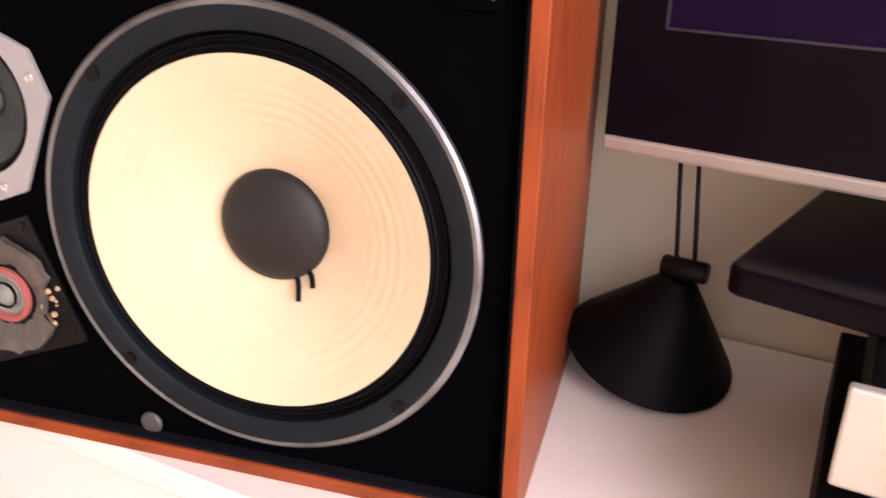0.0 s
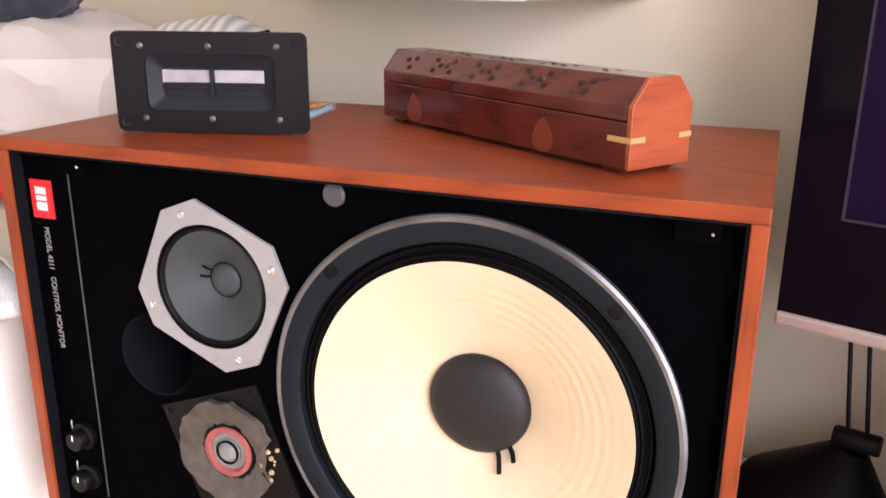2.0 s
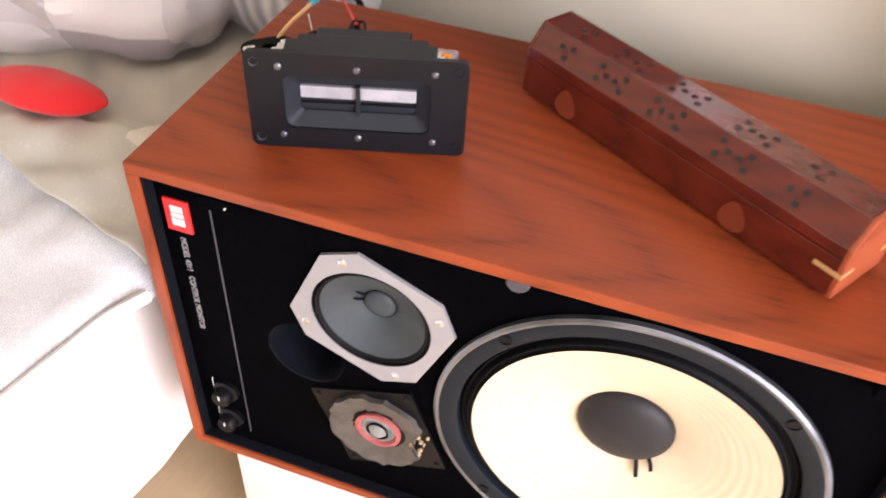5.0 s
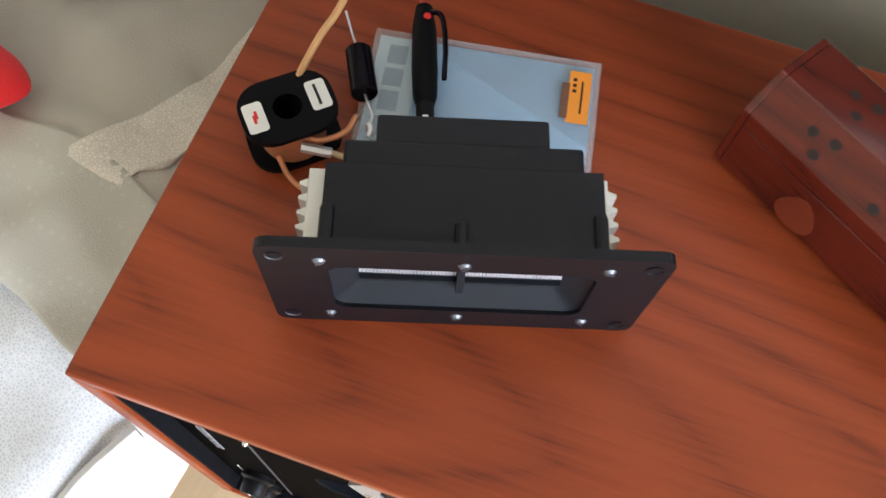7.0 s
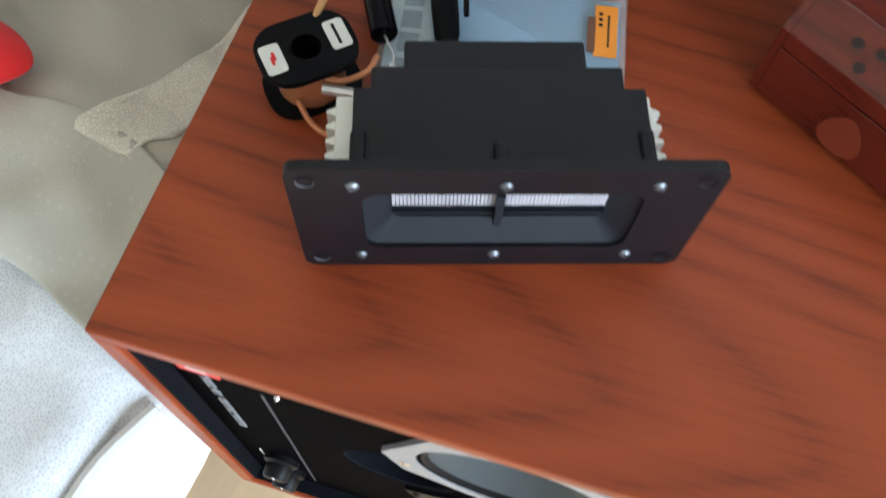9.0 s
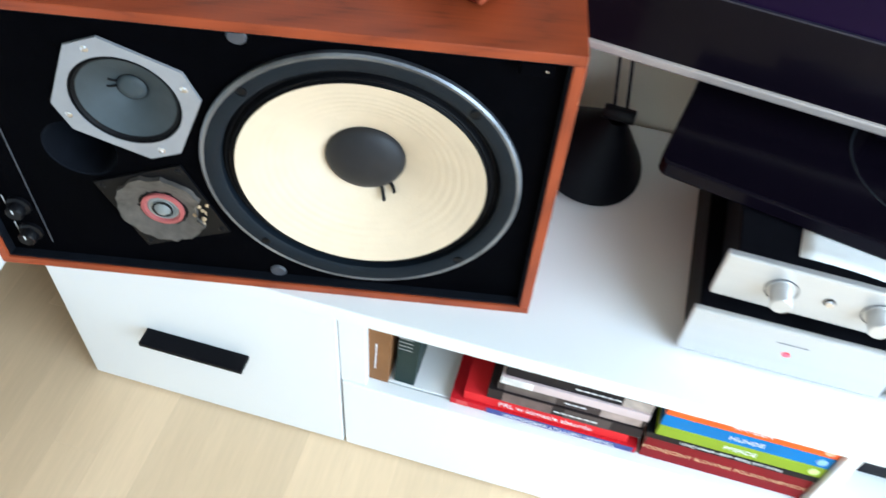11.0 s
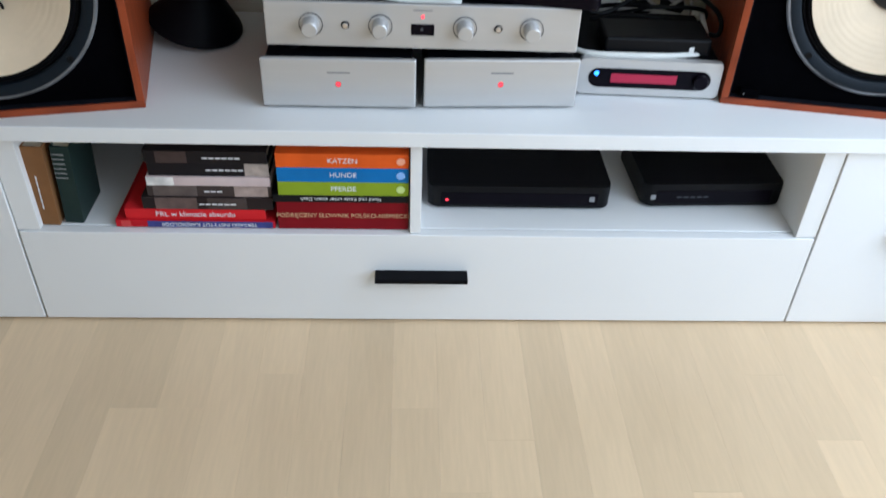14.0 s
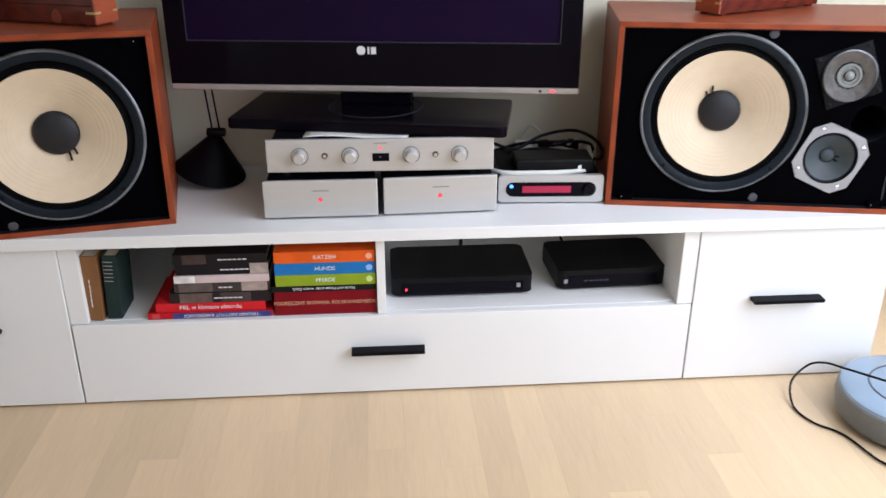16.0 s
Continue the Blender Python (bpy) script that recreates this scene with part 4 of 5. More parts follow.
# small digital player with its clutter
dc = thing("digital_player", pose(1.226, 0.107, TOP, 0, 0, -3), "silver digital player with oval black window and red display", "player")
fp = part("front_panel", prism(rounded(0.212, 0.056, 0.006, 5, 0.106, 0.032), 0, 0.012, 0.001), BRUSHED, dc, "silver front panel")
win = part("window", prism(rounded(0.182, 0.030, 0.0149, 8, 0.106, 0.031), -0.0012, 0.001), GLOSS_BLACK, dc, "oval gloss black window")
part("display", block(0.048, 0.146, -0.0022, -0.0011, 0.0245, 0.0385), glowing("red_display", (0.35, 0.01, 0.045), 0.5), win, "dim red display")
part("blue_light", moved(lathe([(0, -0.001), (0.0036, -0.0006), (0.0036, 0)], 16), 0.026, -0.0012, 0.038), LED_BLUE, win, "", True)
part("jog_knob", moved(lathe([(0, -0.008), (0.010, -0.008), (0.0115, -0.006), (0.0115, 0)], 32), 0.181, -0.0012, 0.031), GLOSS_BLACK, win, "", True)
part("case", block(0.004, 0.208, 0.012, 0.19, 0.006, 0.058, 0.002), MATT_BLACK, dc)
for fx in (0.02, 0.19):
    for fy in (0.03, 0.17):
        part("foot", moved(lathe([(0, 0), (0.008, 0), (0.008, 0.006), (0, 0.006)], 16), fx, fy, 0.006, -90, 0, 0), RUBBER, dc, "", True)
ZD = TOP + 0.058
ad = thing("power_adapter", pose(1.263, 0.125, ZD, 0, 0, -2), "flat black plastic adapter box on the digital player", "adapter")
part("shell", block(0, 0.158, 0, 0.075, 0, 0.028, 0.004), BLACK_PLASTIC, ad)
part("mark", block(0.126, 0.133, -0.0004, 0.0002, 0.008, 0.016), LABEL, ad)
WHITE_PVC = material("white_cable_sheath", (0.70, 0.70, 0.66), 0.5, vary=0.04)


def cable(name, pts, r, mat, label):
    ob = part(name, tube(pts, r, 8, 8), mat, None, label, True)
    return tagged(ob, label, "cable", "cables behind the player")


cable("white_cable", [(1.205, 0.16, ZD + 0.004), (1.236, 0.122, ZD + 0.0045), (1.30, 0.116, ZD + 0.0045), (1.37, 0.117, ZD + 0.0045), (1.415, 0.13, ZD + 0.005), (1.428, 0.17, ZD + 0.012), (1.44, 0.25, ZD + 0.02)], 0.0042, WHITE_PVC, "thick white cable along the player's top")
BC = "black loose cable tangled behind the digital player"
cable("black_cable", [(1.225, 0.25, ZD + 0.03), (1.28, 0.24, ZD + 0.018), (1.34, 0.26, ZD + 0.040), (1.41, 0.25, ZD + 0.052), (1.452, 0.21, ZD + 0.035), (1.448, 0.18, ZD + 0.010), (1.41, 0.215, ZD + 0.012), (1.33, 0.222, ZD + 0.022), (1.26, 0.24, ZD + 0.008)], 0.0036, RUBBER, BC)
cable("black_cable", [(1.24, 0.31, TOP + 0.05), (1.30, 0.27, ZD + 0.02), (1.36, 0.23, ZD + 0.034), (1.43, 0.235, ZD + 0.03), (1.455, 0.27, ZD + 0.0), (1.44, 0.32, TOP + 0.02), (1.38, 0.35, TOP + 0.03)], 0.0036, RUBBER, BC)
cable("black_cable", [(1.25, 0.33, TOP + 0.03), (1.33, 0.30, TOP + 0.055), (1.40, 0.31, TOP + 0.06), (1.46, 0.33, TOP + 0.02), (1.49, 0.385, TOP + 0.006)], 0.003, RUBBER, BC)
WC = "thin white cable tangled behind the digital player"
cable("white_cable", [(1.28, 0.36, TOP + 0.01), (1.31, 0.33, TOP + 0.06), (1.37, 0.32, TOP + 0.085), (1.42, 0.34, TOP + 0.06), (1.45, 0.36, TOP + 0.045), (1.47, 0.39, TOP + 0.02)], 0.0026, WHITE_PVC, WC)
cable("white_cable", [(1.30, 0.38, TOP + 0.02), (1.33, 0.36, TOP + 0.09), (1.36, 0.35, TOP + 0.075), (1.40, 0.33, TOP + 0.05), (1.44, 0.32, TOP + 0.075), (1.455, 0.34, TOP + 0.03)], 0.0026, WHITE_PVC, WC)
cable("white_cable", [(1.25, 0.37, TOP + 0.04), (1.33, 0.335, TOP + 0.048), (1.42, 0.30, TOP + 0.052), (1.46, 0.30, TOP + 0.02), (1.40, 0.31, TOP + 0.004)], 0.0024, WHITE_PVC, WC)
ps = thing("power_strip", pose(1.27, 0.325, TOP, 0, 0, 3), "white plastic power strip with plugs behind the player", "power strip")
part("body", block(0, 0.215, 0, 0.05, 0, 0.036, 0.005), WHITE_PVC, ps)
for x in (0.03, 0.085, 0.14):
    part("plug", block(x, x + 0.034, 0.008, 0.042, 0.036, 0.058, 0.005), RUBBER if x > 0.05 else WHITE_PVC, ps, "moulded mains plug")

# ---- desk lamp hanging behind the bench top ----
lm = thing("clip_lamp", pose(0, 0, 0), "black metal lamp with cone shade on two thin rods", "lamp")
axis = Vector((0.25, -0.15, 0.95)).normalized()
apex = Vector((0.645, 0.283, 0.468))
cen = apex - axis * 0.085
to = axis.to_track_quat("-Y", "Z").to_matrix().to_4x4()
sh = lathe([(0.0120, -0.084), (0.016, -0.079), (0.0755, 0.0), (0.0735, 0.0005), (0.0145, -0.0765), (0.0, -0.0765)], 56)
sh.transform(Matrix.Translation(cen) @ to)
part("shade", sh, MATT_BLACK, lm, "matt black cone shade resting on the bench", True)
hg = lathe([(0, -0.019), (0.008, -0.019), (0.0092, -0.017), (0.0092, 0.017), (0.008, 0.019), (0, 0.019)], 24)
hg.transform(pose(0.647, 0.282, 0.475, 0, 0, 86))
part("hinge", hg, BLACK_PLASTIC, lm, "round black hinge", True)
for dx in (-0.0075, 0.0075):
    part("rod", tube([(0.647 + dx, 0.282, 0.477), (0.629 + dx, 0.318, 0.60), (0.600 + dx, 0.352, 0.86)], 0.0019, 8, 1, False), MATT_BLACK, lm, "thin black rod")
part("clamp", block(0.585, 0.617, 0.338, 0.408, 0.855, 0.895, 0.004), BLACK_PLASTIC, lm, "clamp fixed to the wall")

# ---- books in the niche ----
NZ = 0.1748
BOOKPAPER = material("book_paper", (0.62, 0.57, 0.46), 0.8, vary=0.08, scale=200, stretch=(1, 1, 20))


def book(x0, x1, z0, z1, y, depth, colour, label, text="", ink=None, flip=False, size=0.011, m=None, cover=None, photo=None):
    b = thing("book", m or pose(0, 0, 0), label, "book", "books in the bench niche")
    mt = material("book_cover", colour, 0.5, vary=0.12, scale=25, gloss=0.12)
    t = min(0.0016, (z1 - z0) * 0.12)
    part("cover_board", block(x0, x1, y + 0.002, y + depth, z0, z0 + t), mt, b)
    part("cover_board", block(x0, x1, y + 0.002, y + depth, z1 - t, z1), mt, b)
    part("spine", block(x0, x1, y - 0.001, y + 0.0025, z0, z1, 0.0008), mt, b)
    part("page_block", block(x0 + 0.003, x1 - 0.003, y + 0.0026, y + depth - 0.003, z0 + t, z1 - t), BOOKPAPER, b)
    cx, cz = (x0 + x1) / 2, (z0 + z1) / 2
    if text:
        lettering("title", text, size, ink or WHITE_INK, b, pose(cx, y - 0.0012, cz, 0, 180 if flip else 0, 0), 0.0003)
    if photo:
        for a, c, col in photo:
            part("spine_panel", block(x0 + (x1 - x0) * a, x0 + (x1 - x0) * c, y - 0.0014, y - 0.0009, z0 + 0.0006, z1 - 0.0006), material("printed_panel", col, 0.4, vary=0.35, scale=60), b)
    return b


def bars(b, x, z, y, n, w=0.008, h=0.003):
    for k in range(n):
        part("printed_bar", block(x + k * w * 1.25, x + k * w * 1.25 + w, y - 0.0018, y - 0.0014, z - h / 2, z + h / 2), WHITE_INK, b)


b = book(0.530, 0.771, NZ, NZ + 0.0125, 0.014, 0.17, (0.50, 0.012, 0.02), "thin red and blue paperback lying at the stack's bottom", "", photo=((0.20, 0.985, (0.035, 0.045, 0.22)), (0.035, 0.095, (0.62, 0.05, 0.05))))
lettering("title", "TEKSASKI INSTYTUT KARDIOLOGII", 0.0092, WHITE_INK, b, pose(0.672, 0.0122, NZ + 0.0062, 0, 180, 0), 0.0003)
b = book(0.546, 0.757, NZ + 0.0127, NZ + 0.031, 0.018, 0.16, (0.62, 0.02, 0.025), "red paperback with white title lying in the stack", "PRL w klimacie absurdu", size=0.0125)
z = NZ + 0.0312
for k, (dx, hgt, col, ph) in enumerate((
    (0.575, 0.0215, (0.025, 0.018, 0.018), ((0.10, 0.42, (0.12, 0.08, 0.075)), (0.50, 0.80, (0.05, 0.035, 0.035)))),
    (0.585, 0.0205, (0.06, 0.045, 0.042), ((0.70, 0.97, (0.40, 0.31, 0.28)), (0.05, 0.4, (0.11, 0.085, 0.08)))),
    (0.588, 0.0155, (0.62, 0.50, 0.49), ((0.0, 0.22, (0.72, 0.70, 0.68)),)),
    (0.592, 0.0235, (0.014, 0.012, 0.014), ((0.80, 1.0, (0.45, 0.38, 0.34)),)),
    (0.590, 0.0205, (0.016, 0.013, 0.014), ((0.10, 0.35, (0.05, 0.03, 0.03)),)))):
    b = book(dx, 0.770 - 0.0004 * k, z, z + hgt, 0.018 + 0.003 * (k % 2), 0.17, col, ("pale pinkish" if k == 2 else "dark photographic") + " paperback lying in the stack", photo=ph)
    if k != 2:
        bars(b, dx + 0.085, z + hgt * 0.45, 0.018 + 0.003 * (k % 2), 6 if k != 1 else 3, 0.0075, 0.0025)
    z += hgt + 0.0002
z = NZ
b = book(0.776, 0.975, z, z + 0.0505, 0.014, 0.16, (0.20, 0.006, 0.011), "thick dark red dictionary lying under other books", "PODRĘCZNY SŁOWNIK POLSKO-NIEMIECKI", material("gold_ink", (0.62, 0.40, 0.22), 0.5), size=0.0102)
z += 0.0507
b = book(0.772, 0.975, z, z + 0.0125, 0.012, 0.16, (0.010, 0.010, 0.011), "thin black paperback lying in the stack", "Hund und Katze unter einem Dach", flip=True, size=0.0085)
z += 0.0127
for nm, tx, col, hgt in (("green", "PFERDE", (0.26, 0.36, 0.02), 0.0235), ("blue", "HUNDE", (0.02, 0.17, 0.46), 0.0245), ("orange", "KATZEN", (0.78, 0.12, 0.015), 0.0235)):
    b = book(0.781, 0.975, z, z + hgt, 0.012, 0.15, col, nm + " paperback animal guide lying in the stack", tx, size=0.0115)
    part("spine_mark", moved(lathe([(0, -0.0006), (0.006, -0.0005), (0.0065, 0.0004)], 24), 0.963, 0.0106, z + hgt / 2), material("printed_mark", tuple(min(1, c * 1.5 + 0.25) for c in col), 0.5), b, "", True)
    z += hgt + 0.0003
b = book(0, 0.137, 0, 0.031, 0, 0.11, (0.22, 0.105, 0.042), "old brown clothbound book standing upright", m=pose(0.4455, 0.016, NZ + 0.0005, 0, -90 + 2, 0))
bars(b, 0.03, 0.018, 0.0, 6, 0.008, 0.002)
b = book(0, 0.134, 0, 0.027, 0, 0.085, (0.018, 0.033, 0.030), "dark green clothbound book standing upright", m=pose(0.4790, 0.022, NZ + 0.0005, 0, -90 + 3, 0))
for k in range(6):
    part("printed_bar", block(0.080 + 0.008 * k, 0.0815 + 0.008 * k, -0.0014, -0.0008, 0.009, 0.027), SILVER_PAINT, b)

# ---- set-top boxes ----
for x, y, w, dp, hg, rz, lab, red in ((1.006, 0.070, 0.292, 0.165, 0.044, 0, "black set-top box with rounded corners and red light", True), (1.353, 0.078, 0.232, 0.160, 0.046, 2, "black set-top box with dim green display, in the niche", False)):
    sb = thing("set_top_box", pose(x, y, NZ, 0, 0, rz), lab, "set-top box", "boxes in the bench niche")
    bm = bmesh.new()
    add_to(bm, prism(rounded(w, dp, 0.014, 5, w / 2, dp / 2), 0, hg - 0.005, 0.002), pose(0, 0, hg, -90, 0, 0))
    part("shell", bm, BLACK_PLASTIC, sb, "black plastic shell")
    fr = part("front_strip", block(0.02, w - 0.02, -0.001, 0.003, 0.010, hg - 0.012, 0.001), GLOSS_BLACK, sb)
    part("maker_mark", block(w - 0.034 if red else 0.012, w - 0.026 if red else 0.020, -0.0016, -0.0008, 0.018, 0.027), SILVER_PAINT, fr)
    if red:
        part("standby_light", moved(lathe([(0, -0.0008), (0.0024, -0.0005), (0.0024, 0)], 12), 0.030, -0.001, 0.019), LED_RED, fr, "", True)
    else:
        for k in range(5):
            part("display_bar", block(0.055 + 0.011 * k, 0.063 + 0.011 * k, -0.0016, -0.0008, 0.021, 0.0235), GREY_CAP, fr)
    for fx in (0.02, w - 0.02):
        for fy in (0.02, dp - 0.02):
            part("foot", block(fx - 0.008, fx + 0.008, fy - 0.008, fy + 0.008, 0, 0.0055), RUBBER, sb)
ob = part("niche_cable", tube([(1.16, 0.22, NZ + 0.004), (1.17, 0.30, NZ + 0.05), (1.165, 0.372, NZ + 0.13)], 0.004), RUBBER, None, "", True)
tagged(ob, "black cable rising behind the set-top box", "cable", "cables in the niche")
ob = part("niche_cable", tube([(1.40, 0.235, NZ + 0.03), (1.37, 0.30, NZ + 0.10), (1.335, 0.36, NZ + 0.135)], 0.003), RUBBER, None, "", True)
tagged(ob, "black cable rising behind the set-top box", "cable", "cables in the niche")

# ---- wall cabinet ----
wc2 = thing("wall_cabinet", pose(0, 0, 0), "plain white wall cabinet hung above the loudspeaker", "cabinet")
bm = bmesh.new()
foot = [(-0.073, 0.244), (0.336, 0.244), (0.382, 0.4095), (-0.073, 0.4095)]
va = [bm.verts.new((x, y, 0.832)) for x, y in foot]
vb = [bm.verts.new((x, y, 1.50)) for x, y in foot]
bm.faces.new(va)
bm.faces.new(vb)
for j in range(4):
    bm.faces.new((va[j], va[(j + 1) % 4], vb[(j + 1) % 4], vb[j]))
part("carcass", bm, WHITE_LAMINATE, wc2)
part("door", block(-0.074, 0.337, 0.226, 0.243, 0.831, 1.50, 0.001), WHITE_LAMINATE, wc2, "flat white door")

# ---- bed beside the bench ----


def fabric(name, a, b, scale, weave=900, rough=0.9, kind="noise", bump=0.35):
    m = bpy.data.materials.new(name)
    m.use_nodes = True
    n, l = m.node_tree.nodes, m.node_tree.links
    s = n["Principled BSDF"]
    s.inputs["Roughness"].default_value = rough
    s.inputs["Sheen Weight"].default_value = 0.2
    co = n.new("ShaderNodeTexCoord")
    if kind == "stripes":
        t = n.new("ShaderNodeTexWave")
        t.bands_direction = "X"
        t.inputs["Distortion"].default_value = 1.2
        out = t.outputs[1]
    elif kind == "patches":
        t = n.new("ShaderNodeTexNoise")
        soft = n.new("ShaderNodeVectorMath")
        soft.operation = "MULTIPLY_ADD"
        soft.inputs[1].default_value, soft.inputs[2].default_value = (8.5, 0.0, 9.5), (0.3, 0.0, 0.4)
        l.new(co.outputs["Object"], soft.inputs[0])
        cell = n.new("ShaderNodeVectorMath")
        cell.operation = "FLOOR"
        l.new(soft.outputs[0], cell.inputs[0])
        white = n.new("ShaderNodeTexWhiteNoise")
        l.new(cell.outputs[0], white.inputs["Vector"])
        both = n.new("ShaderNodeMath")
        both.operation = "MULTIPLY_ADD"
        both.inputs[1].default_value = 0.35
        l.new(t.outputs[0], both.inputs[0])
        l.new(white.outputs["Value"], both.inputs[2])
        low = n.new("ShaderNodeMath")
        low.operation = "SUBTRACT"
        low.inputs[1].default_value = 0.25
        l.new(both.outputs[0], low.inputs[0])
        out = low.outputs[0]
    elif kind == "dots":
        t = n.new("ShaderNodeTexVoronoi")
        t.inputs["Randomness"].default_value = 0.15
        rg = n.new("ShaderNodeMapRange")
        rg.inputs[1].default_value, rg.inputs[2].default_value = 0.12, 0.30
        l.new(t.outputs["Distance"], rg.inputs[0])
        out = rg.outputs[0]
    elif kind == "cells":
        t = n.new("ShaderNodeTexVoronoi")
        t.feature = "DISTANCE_TO_EDGE"
        t.inputs["Randomness"].default_value = 0.85
        rg = n.new("ShaderNodeMapRange")
        rg.inputs[2].default_value = 0.25
        l.new(t.outputs[0], rg.inputs[0])
        out = rg.outputs[0]
    else:
        t = n.new("ShaderNodeTexNoise")
        t.inputs["Detail"].default_value = 5
        out = t.outputs[0]
    t.inputs["Scale"].default_value = scale
    l.new(co.outputs["Object"], t.inputs["Vector"])
    mx = n.new("ShaderNodeMix")
    mx.data_type = "RGBA"
    mx.inputs[6].default_value, mx.inputs[7].default_value = (*a, 1), (*b, 1)
    l.new(out, mx.inputs[0])
    l.new(mx.outputs[2], s.inputs["Base Color"])
    w = n.new("ShaderNodeTexNoise")
    w.inputs["Scale"].default_value = weave
    l.new(co.outputs["Object"], w.inputs["Vector"])
    bp = n.new("ShaderNodeBump")
    bp.inputs["Strength"].default_value, bp.inputs["Distance"].default_value = bump, 0.0015
    l.new(w.outputs[0], bp.inputs["Height"])
    l.new(bp.outputs[0], s.inputs["Normal"])
    return m


TICKING = fabric("white_mattress_ticking", (0.74, 0.72, 0.68), (0.82, 0.81, 0.78), 14, 700)
LINEN = fabric("greige_linen", (0.43, 0.41, 0.345), (0.54, 0.51, 0.435), 9, 600)
NETTING = fabric("white_grey_netting", (0.76, 0.78, 0.80), (0.58, 0.60, 0.63), 430, 900, kind="cells")
LACE = fabric("cream_lace", (0.64, 0.60, 0.50), (0.80, 0.76, 0.66), 420, 500, kind="cells", bump=0.5)
QUILT = fabric("patchwork_quilt", (0.70, 0.66, 0.63), (0.27, 0.235, 0.235), 9.5, 500, kind="patches")
STRIPED = fabric("striped_pillow_cloth", (0.80, 0.79, 0.77), (0.40, 0.42, 0.46), 15, 700, kind="stripes")
NAVY = fabric("navy_cloth", (0.012, 0.018, 0.035), (0.03, 0.04, 0.06), 25, 800)
RED_CLOTH = fabric("red_fleece", (0.62, 0.01, 0.012), (0.75, 0.02, 0.02), 18, 700)
SHEET = fabric("pale_dotted_voile", (0.53, 0.52, 0.45), (0.49, 0.475, 0.405), 120, 700, kind="dots")
SEAM = fabric("white_piping", (0.78, 0.78, 0.77), (0.70, 0.70, 0.70), 60, 900)


def edge_x(y):
    """The bedding's side: it follows the loudspeaker's end panel."""
    return -0.006 if y < -0.07 else 0.004 - 0.194 * (y + 0.07)


bed = thing("bed", pose(0, 0, 0), "low bed with white mattress, piled with bedding", "bed")
mb = bmesh.new()
foot = [(-1.25, -1.65), (-0.045, -1.65), (-0.045, -0.07), (-0.115, 0.30), (-0.115, 0.385), (-1.25, 0.385)]
va = [mb.verts.new((x, y, 0.25)) for x, y in foot]
vb = [mb.verts.new((x, y, 0.572)) for x, y in foot]
mb.faces.new(va[::-1])
mb.faces.new(vb)
for j in range(len(foot)):
    mb.faces.new((va[j], va[(j + 1) % len(foot)], vb[(j + 1) % len(foot)], vb[j]))
bmesh.ops.bevel(mb, geom=mb.edges[:], offset=0.03, segments=4, affect="EDGES", profile=0.5)
part("mattress", mb, TICKING, bed, "thick white mattress with rounded edge", True)
for x in (-1.15, -0.25):
    for y in (-1.5, 0.28):
        part("leg", moved(lathe([(0, 0), (0.022, 0), (0.028, 0.261), (0, 0.261)], 20), x, y, 0.255, -90, 0, 0), MATT_BLACK, bed, "", True)


def cloth(name, x_of, y0, y1, nx, ny, z_of, mat, label, thick=0.006, mark="blanket"):
    """A laid cloth: x_of(u, y) runs across, z_of(x, y, u) gives its height."""
    bm = bmesh.new()
    rows = []
    for j in range(ny + 1):
        y = y0 + (y1 - y0) * j / ny
        rows.append([bm.verts.new((x_of(i / nx, y), y, z_of(x_of(i / nx, y), y, i / nx))) for i in range(nx + 1)])
    for a, b in zip(rows, rows[1:]):
        for i in range(nx):
            bm.faces.new((a[i], a[i + 1], b[i + 1], b[i]))
    ob = part(name, bm, mat, None, "", True)
    md = ob.modifiers.new("thick", "SOLIDIFY")
    md.thickness, md.offset = thick, -1
    return tagged(ob, label, mark)


def folds(x, y, f=9.0, amp=0.010, seed=0.0):
    return amp * noise.noise(Vector((x * f, y * f, seed))) + 0.4 * amp * noise.noise(Vector((x * f * 2.7, y * f * 2.7, seed + 4)))


def drop(x, y):
    """Rolls over the mattress edge."""
    d = edge_x(y) - x
    return 0.0 if d > 0.03 else -0.02 * ((0.03 - d) / 0.03) ** 2


net = cloth("net_cover", lambda u, y: -0.75 + u * (edge_x(y) + 0.75), -0.95, 0.02, 60, 70, lambda x, y, u: 0.586 + folds(x, y, 11, 0.010, 1) + drop(x, y), NETTING, "white-grey netted bedspread lying over the mattress", 0.012, "bedspread")
part("hem", tube([(edge_x(-0.95 + 0.04 * k) - 0.001, -0.95 + 0.04 * k, 0.5745 + 0.5 * folds(edge_x(-0.95 + 0.04 * k), -0.95 + 0.04 * k, 11, 0.010, 1)) for k in range(23)], 0.006, 8, 3), SEAM, net, "thick white corded hem", True)
cloth("linen_throw", lambda u, y: -0.60 + u * (edge_x(y) - 0.004 + 0.60), -0.02, 0.30, 60, 50, lambda x, y, u: 0.604 + folds(x, y, 10, 0.021, 7) + drop(x, y) + 0.02 * max(0, y), LINEN, "greige linen throw with soft folds on the bed", 0.008, "throw")


def lace_x(u, y):
    mid = -0.078 - 0.32 * (0.20 - y) * (0.20 - y) * 4 - 0.05 * (0.20 - y)
    return mid - 0.016 + 0.044 * u + (0.003 * math.sin(y * 190) if u > 0.98 else 0)


cloth("lace_trim", lace_x, 0.045, 0.245, 16, 60, lambda x, y, u: 0.6068 + folds(x, y, 10, 0.021, 7) + 0.02 * max(0, y) + 0.0015 * noise.noise(Vector((x * 150, y * 150, 3))), LACE, "cream lace trim lying on the linen throw", 0.0025, "lace")


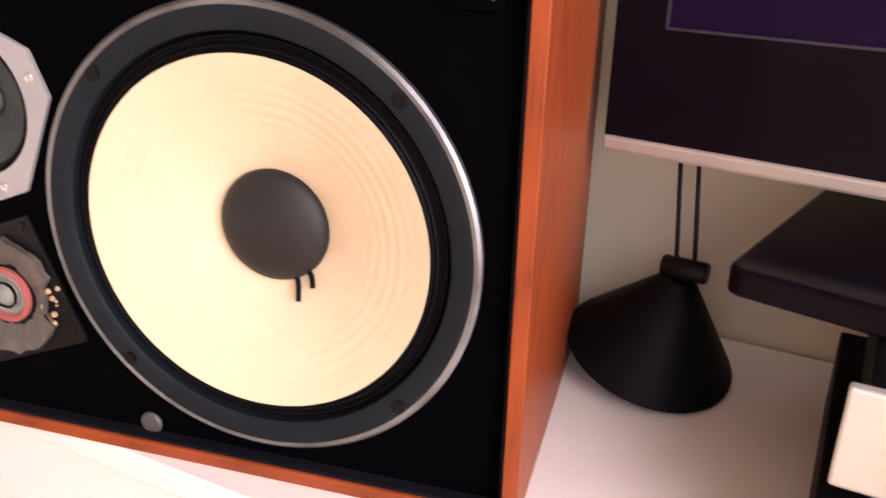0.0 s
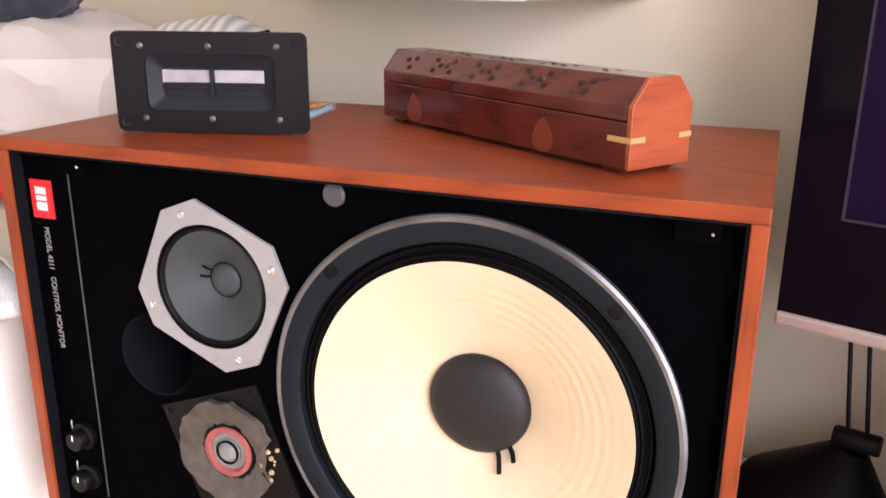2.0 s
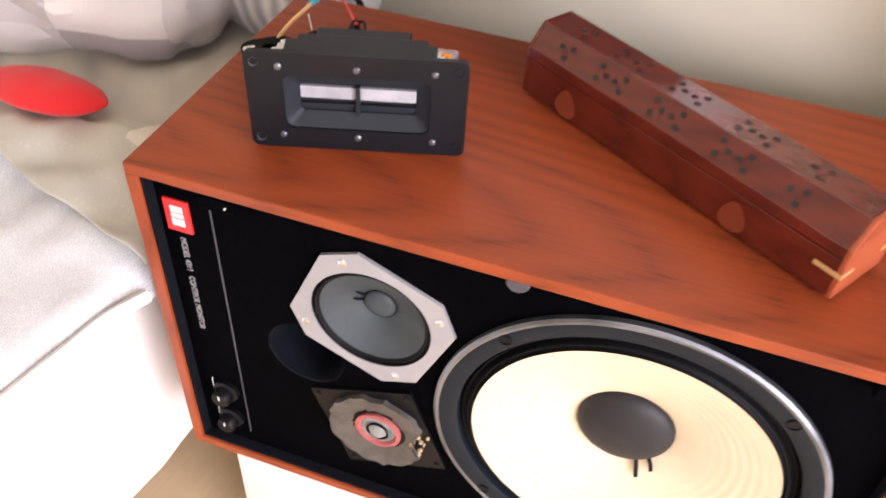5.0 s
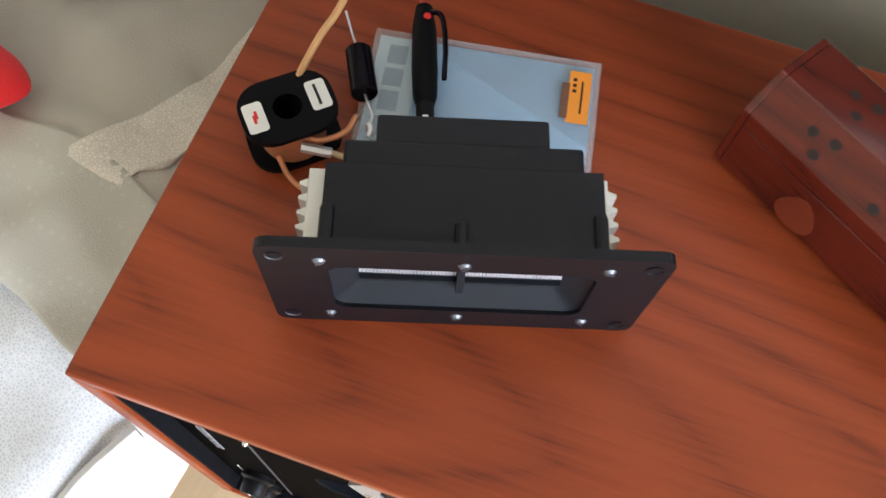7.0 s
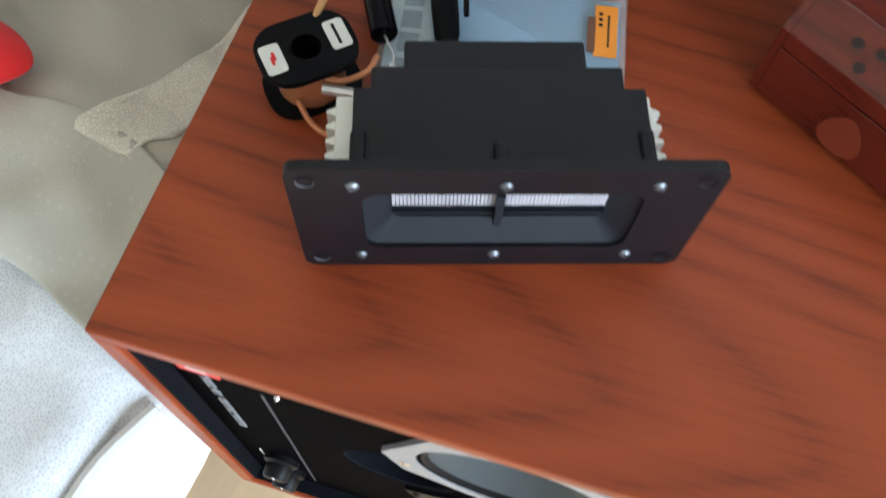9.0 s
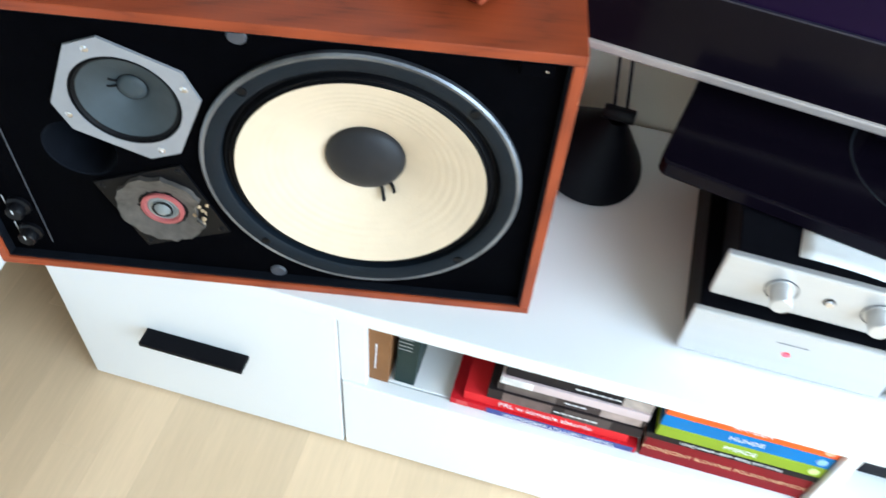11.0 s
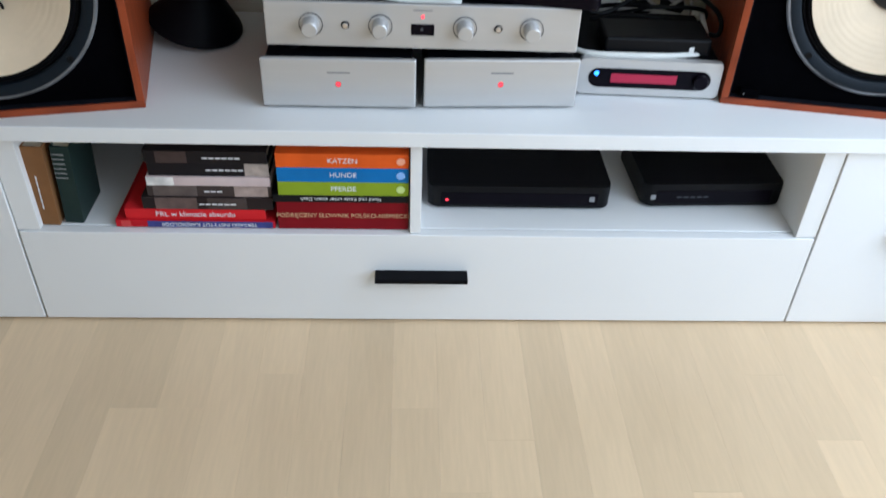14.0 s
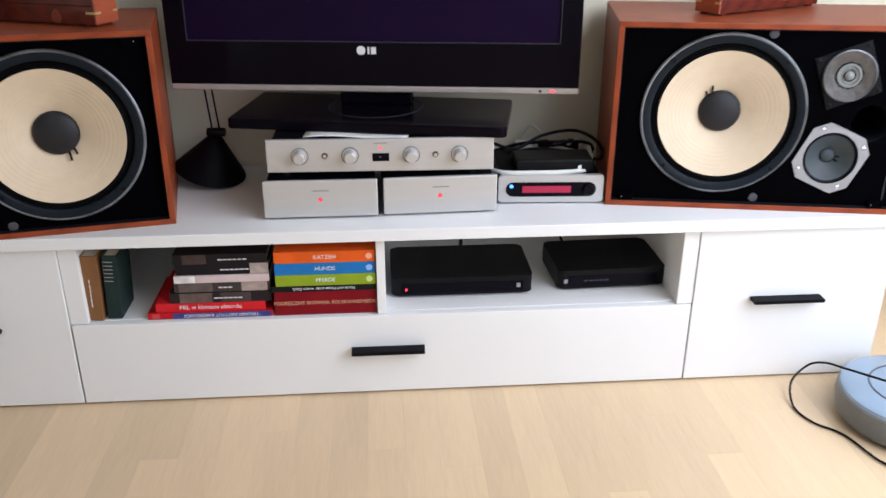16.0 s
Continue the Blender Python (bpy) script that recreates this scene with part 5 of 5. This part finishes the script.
def sheer_y(x, v):
    """Runs askew: from its back edge to its front edge over the netting."""
    back = 0.056 - 0.12 * max(0.0, x + 0.10) + 0.004 * math.sin(x * 40)
    front = -0.046 - 0.12 * (x + 0.09) + 0.003 * math.sin(x * 55 + 1)
    return back + (front - back) * v


bm = bmesh.new()
rows = []
for j in range(37):
    row = []
    for i in range(71):
        x = -0.58 + 0.572 * i / 70
        y = sheer_y(x, j / 36)
        x2 = min(x, edge_x(y) - 0.004)
        row.append(bm.verts.new((x2, y, 0.6068 + folds(x2, y, 10, 0.021, 7) + 0.0025 * noise.noise(Vector((x2 * 30, y * 30, 9))) + drop(x2, y) + 0.02 * max(0, y))))
    rows.append(row)
for a, b in zip(rows, rows[1:]):
    for i in range(70):
        bm.faces.new((a[i], a[i + 1], b[i + 1], b[i]))
ob = part("sheer_cover", bm, SHEET, None, "", True)
md = ob.modifiers.new("thick", "SOLIDIFY")
md.thickness, md.offset = 0.0016, -1
tagged(ob, "pale greige dotted cover with thin hem across the bed", "cover")


def cushion(name, c, half, mat, label, mark, seed, turn=0.0, wrinkle=0.012, p=2.6, freq=9.0, m=None):
    """A soft stuffed form with wrinkles."""
    bm = bmesh.new()
    bmesh.ops.create_icosphere(bm, subdivisions=5, radius=1)
    for v in bm.verts:
        d = v.co.normalized()
        r = (abs(d.x) ** p + abs(d.y) ** p + abs(d.z) ** p) ** (-1 / p)
        q = Vector((d.x * r * half[0], d.y * r * half[1], d.z * r * half[2]))
        w = noise.noise(q * freq + Vector((seed, 0, 0))) + 0.5 * noise.noise(q * freq * 2.3 + Vector((0, seed, 0))) + 0.25 * noise.noise(q * freq * 5 + Vector((0, 0, seed)))
        v.co = q + d * wrinkle * w
    ob = part(name, bm, mat, None, "", True)
    ob.matrix_world = m or pose(*c, 0, 0, turn)
    return tagged(ob, label, mark)


cushion("patchwork_duvet", (-0.515, 0.205, 0.695), (0.350, 0.150, 0.112), QUILT, "folded pale patchwork duvet on the bed", "duvet", 2, 13, 0.020, 3.2, 12)
cushion("striped_pillow", (-0.150, 0.322, 0.700), (0.135, 0.066, 0.106), STRIPED, "white pillow with grey-blue stripes against the wall", "pillow", 11, 2, 0.010, 2.2)
cushion("dark_garment", (-0.49, 0.225, 0.824), (0.200, 0.075, 0.034), NAVY, "crumpled navy cloth on the duvet", "garment", 5, -4, 0.020, 2.3, 16)
cushion("red_cushion", (-0.246, 0.052, 0.628), (0.074, 0.034, 0.018), RED_CLOTH, "bright red fleece cushion on the throw", "cushion", 8, 12, 0.004, 1.7)
ob = part("power_cable", tube([(-0.030, 0.300, 0.790), (-0.024, 0.254, 0.782), (-0.012, 0.248, 0.755), (0.004, 0.256, 0.715), (0.008, 0.30, 0.64), (0.006, 0.33, 0.600)], 0.0034), RUBBER, None, "", True)
tagged(ob, "black cord hanging over the striped pillow", "cable")

# ---- robot vacuum and its loose cable ----
ROBO = material("blue_grey_gloss_plastic", (0.30, 0.40, 0.52), 0.2, vary=0.06, scale=8)
rv = thing("robot_vacuum", pose(2.008, -0.178, -0.006) @ Matrix.Diagonal((0.86, 0.86, 0.86, 1)), "round grey-blue robot vacuum on the floor", "vacuum")
part("body", moved(lathe([(0, 0.008), (0.150, 0.008), (0.160, 0.016), (0.165, 0.045), (0.163, 0.070), (0.155, 0.078), (0, 0.078)], 64), 0, 0, 0, 90, 0, 0), material("dark_grey_plastic", (0.16, 0.17, 0.18), 0.4), rv, "dark grey round body", True)
part("top_cover", moved(lathe([(0.160, 0.072), (0.158, 0.080), (0.148, 0.086), (0.0, 0.088)], 64), 0, 0, 0, 90, 0, 0), ROBO, rv, "glossy blue-grey top", True)
part("lid_seam", moved(lathe([(0.098, 0.0865), (0.100, 0.0895), (0.102, 0.0865)], 64), 0, 0, 0, 90, 0, 0), GREY_CAP, rv, "", True)
for a in (40, 220):
    part("wheel", block(0.11 * math.cos(radians(a)) - 0.02, 0.11 * math.cos(radians(a)) + 0.02, 0.11 * math.sin(radians(a)) - 0.008, 0.11 * math.sin(radians(a)) + 0.008, 0, 0.02, 0.003), RUBBER, rv)
ob = part("loose_cable", tube([(2.274, -0.237, -0.003), (2.184, -0.307, 0.05), (2.084, -0.277, 0.094), (1.974, -0.217, 0.094), (1.884, -0.137, 0.093), (1.869, -0.082, 0.075), (1.859, -0.042, 0.045), (1.819, -0.062, 0.02), (1.801, -0.117, -0.001), (1.814, -0.172, -0.002), (1.854, -0.217, -0.002), (1.884, -0.307, -0.002), (1.95, -0.34, -0.002), (2.124, -0.37, -0.002)], 0.0023), RUBBER, None, "", True)
tagged(ob, "thin black cable looped over the robot vacuum", "cable")

# ---- floor boards ----
sizes = {}


def board_mesh(w, ln):
    key = (round(w, 4), round(ln, 4))
    if key not in sizes:
        bm = block(-w / 2 + 0.00006, w / 2 - 0.00006, -ln / 2 + 0.00006, ln / 2 - 0.00006, -0.006, 0.0, 0)
        for v in bm.verts:
            if v.co.z < -0.001:
                v.co.x *= 1.0005
        me = bpy.data.meshes.new("plank")
        bm.to_mesh(me)
        bm.free()
        me.materials.append(FLOOR_WOOD)
        sizes[key] = me
    return sizes[key]


BW, BL = 0.0690, 0.52
pick = random.Random(4)
far_boards = bmesh.new()
for i in range(int((EAST + 1.6) / BW)):
    x = -1.6 + (i + 0.5) * BW
    off = pick.choice((0.0, 0.13, 0.21, 0.30, 0.39, 0.45))
    y = 0.40 - BL / 2 + off
    while y + BL / 2 > -3.46:
        if -0.42 < x < 2.30 and -1.25 < y < 0.35:
            ob = new("plank", board_mesh(BW, BL))
            ob.location = (x, y, -0.006)
            ob.parent = floor
        else:
            b2 = block(x - BW / 2 + 0.0003, x + BW / 2 - 0.0003, max(y - BL / 2 + 0.0003, -3.469), min(y + BL / 2 - 0.0003, 0.409), -0.0095, -0.006)
            me = bpy.data.meshes.new("tmp")
            b2.to_mesh(me)
            b2.free()
            far_boards.from_mesh(me)
            bpy.data.meshes.remove(me)
        y -= BL
ob = part("far_planks", far_boards, FLOOR_WOOD, floor)
tagged(ob, "pale maple floor strips further into the room", "", "", "stuff")
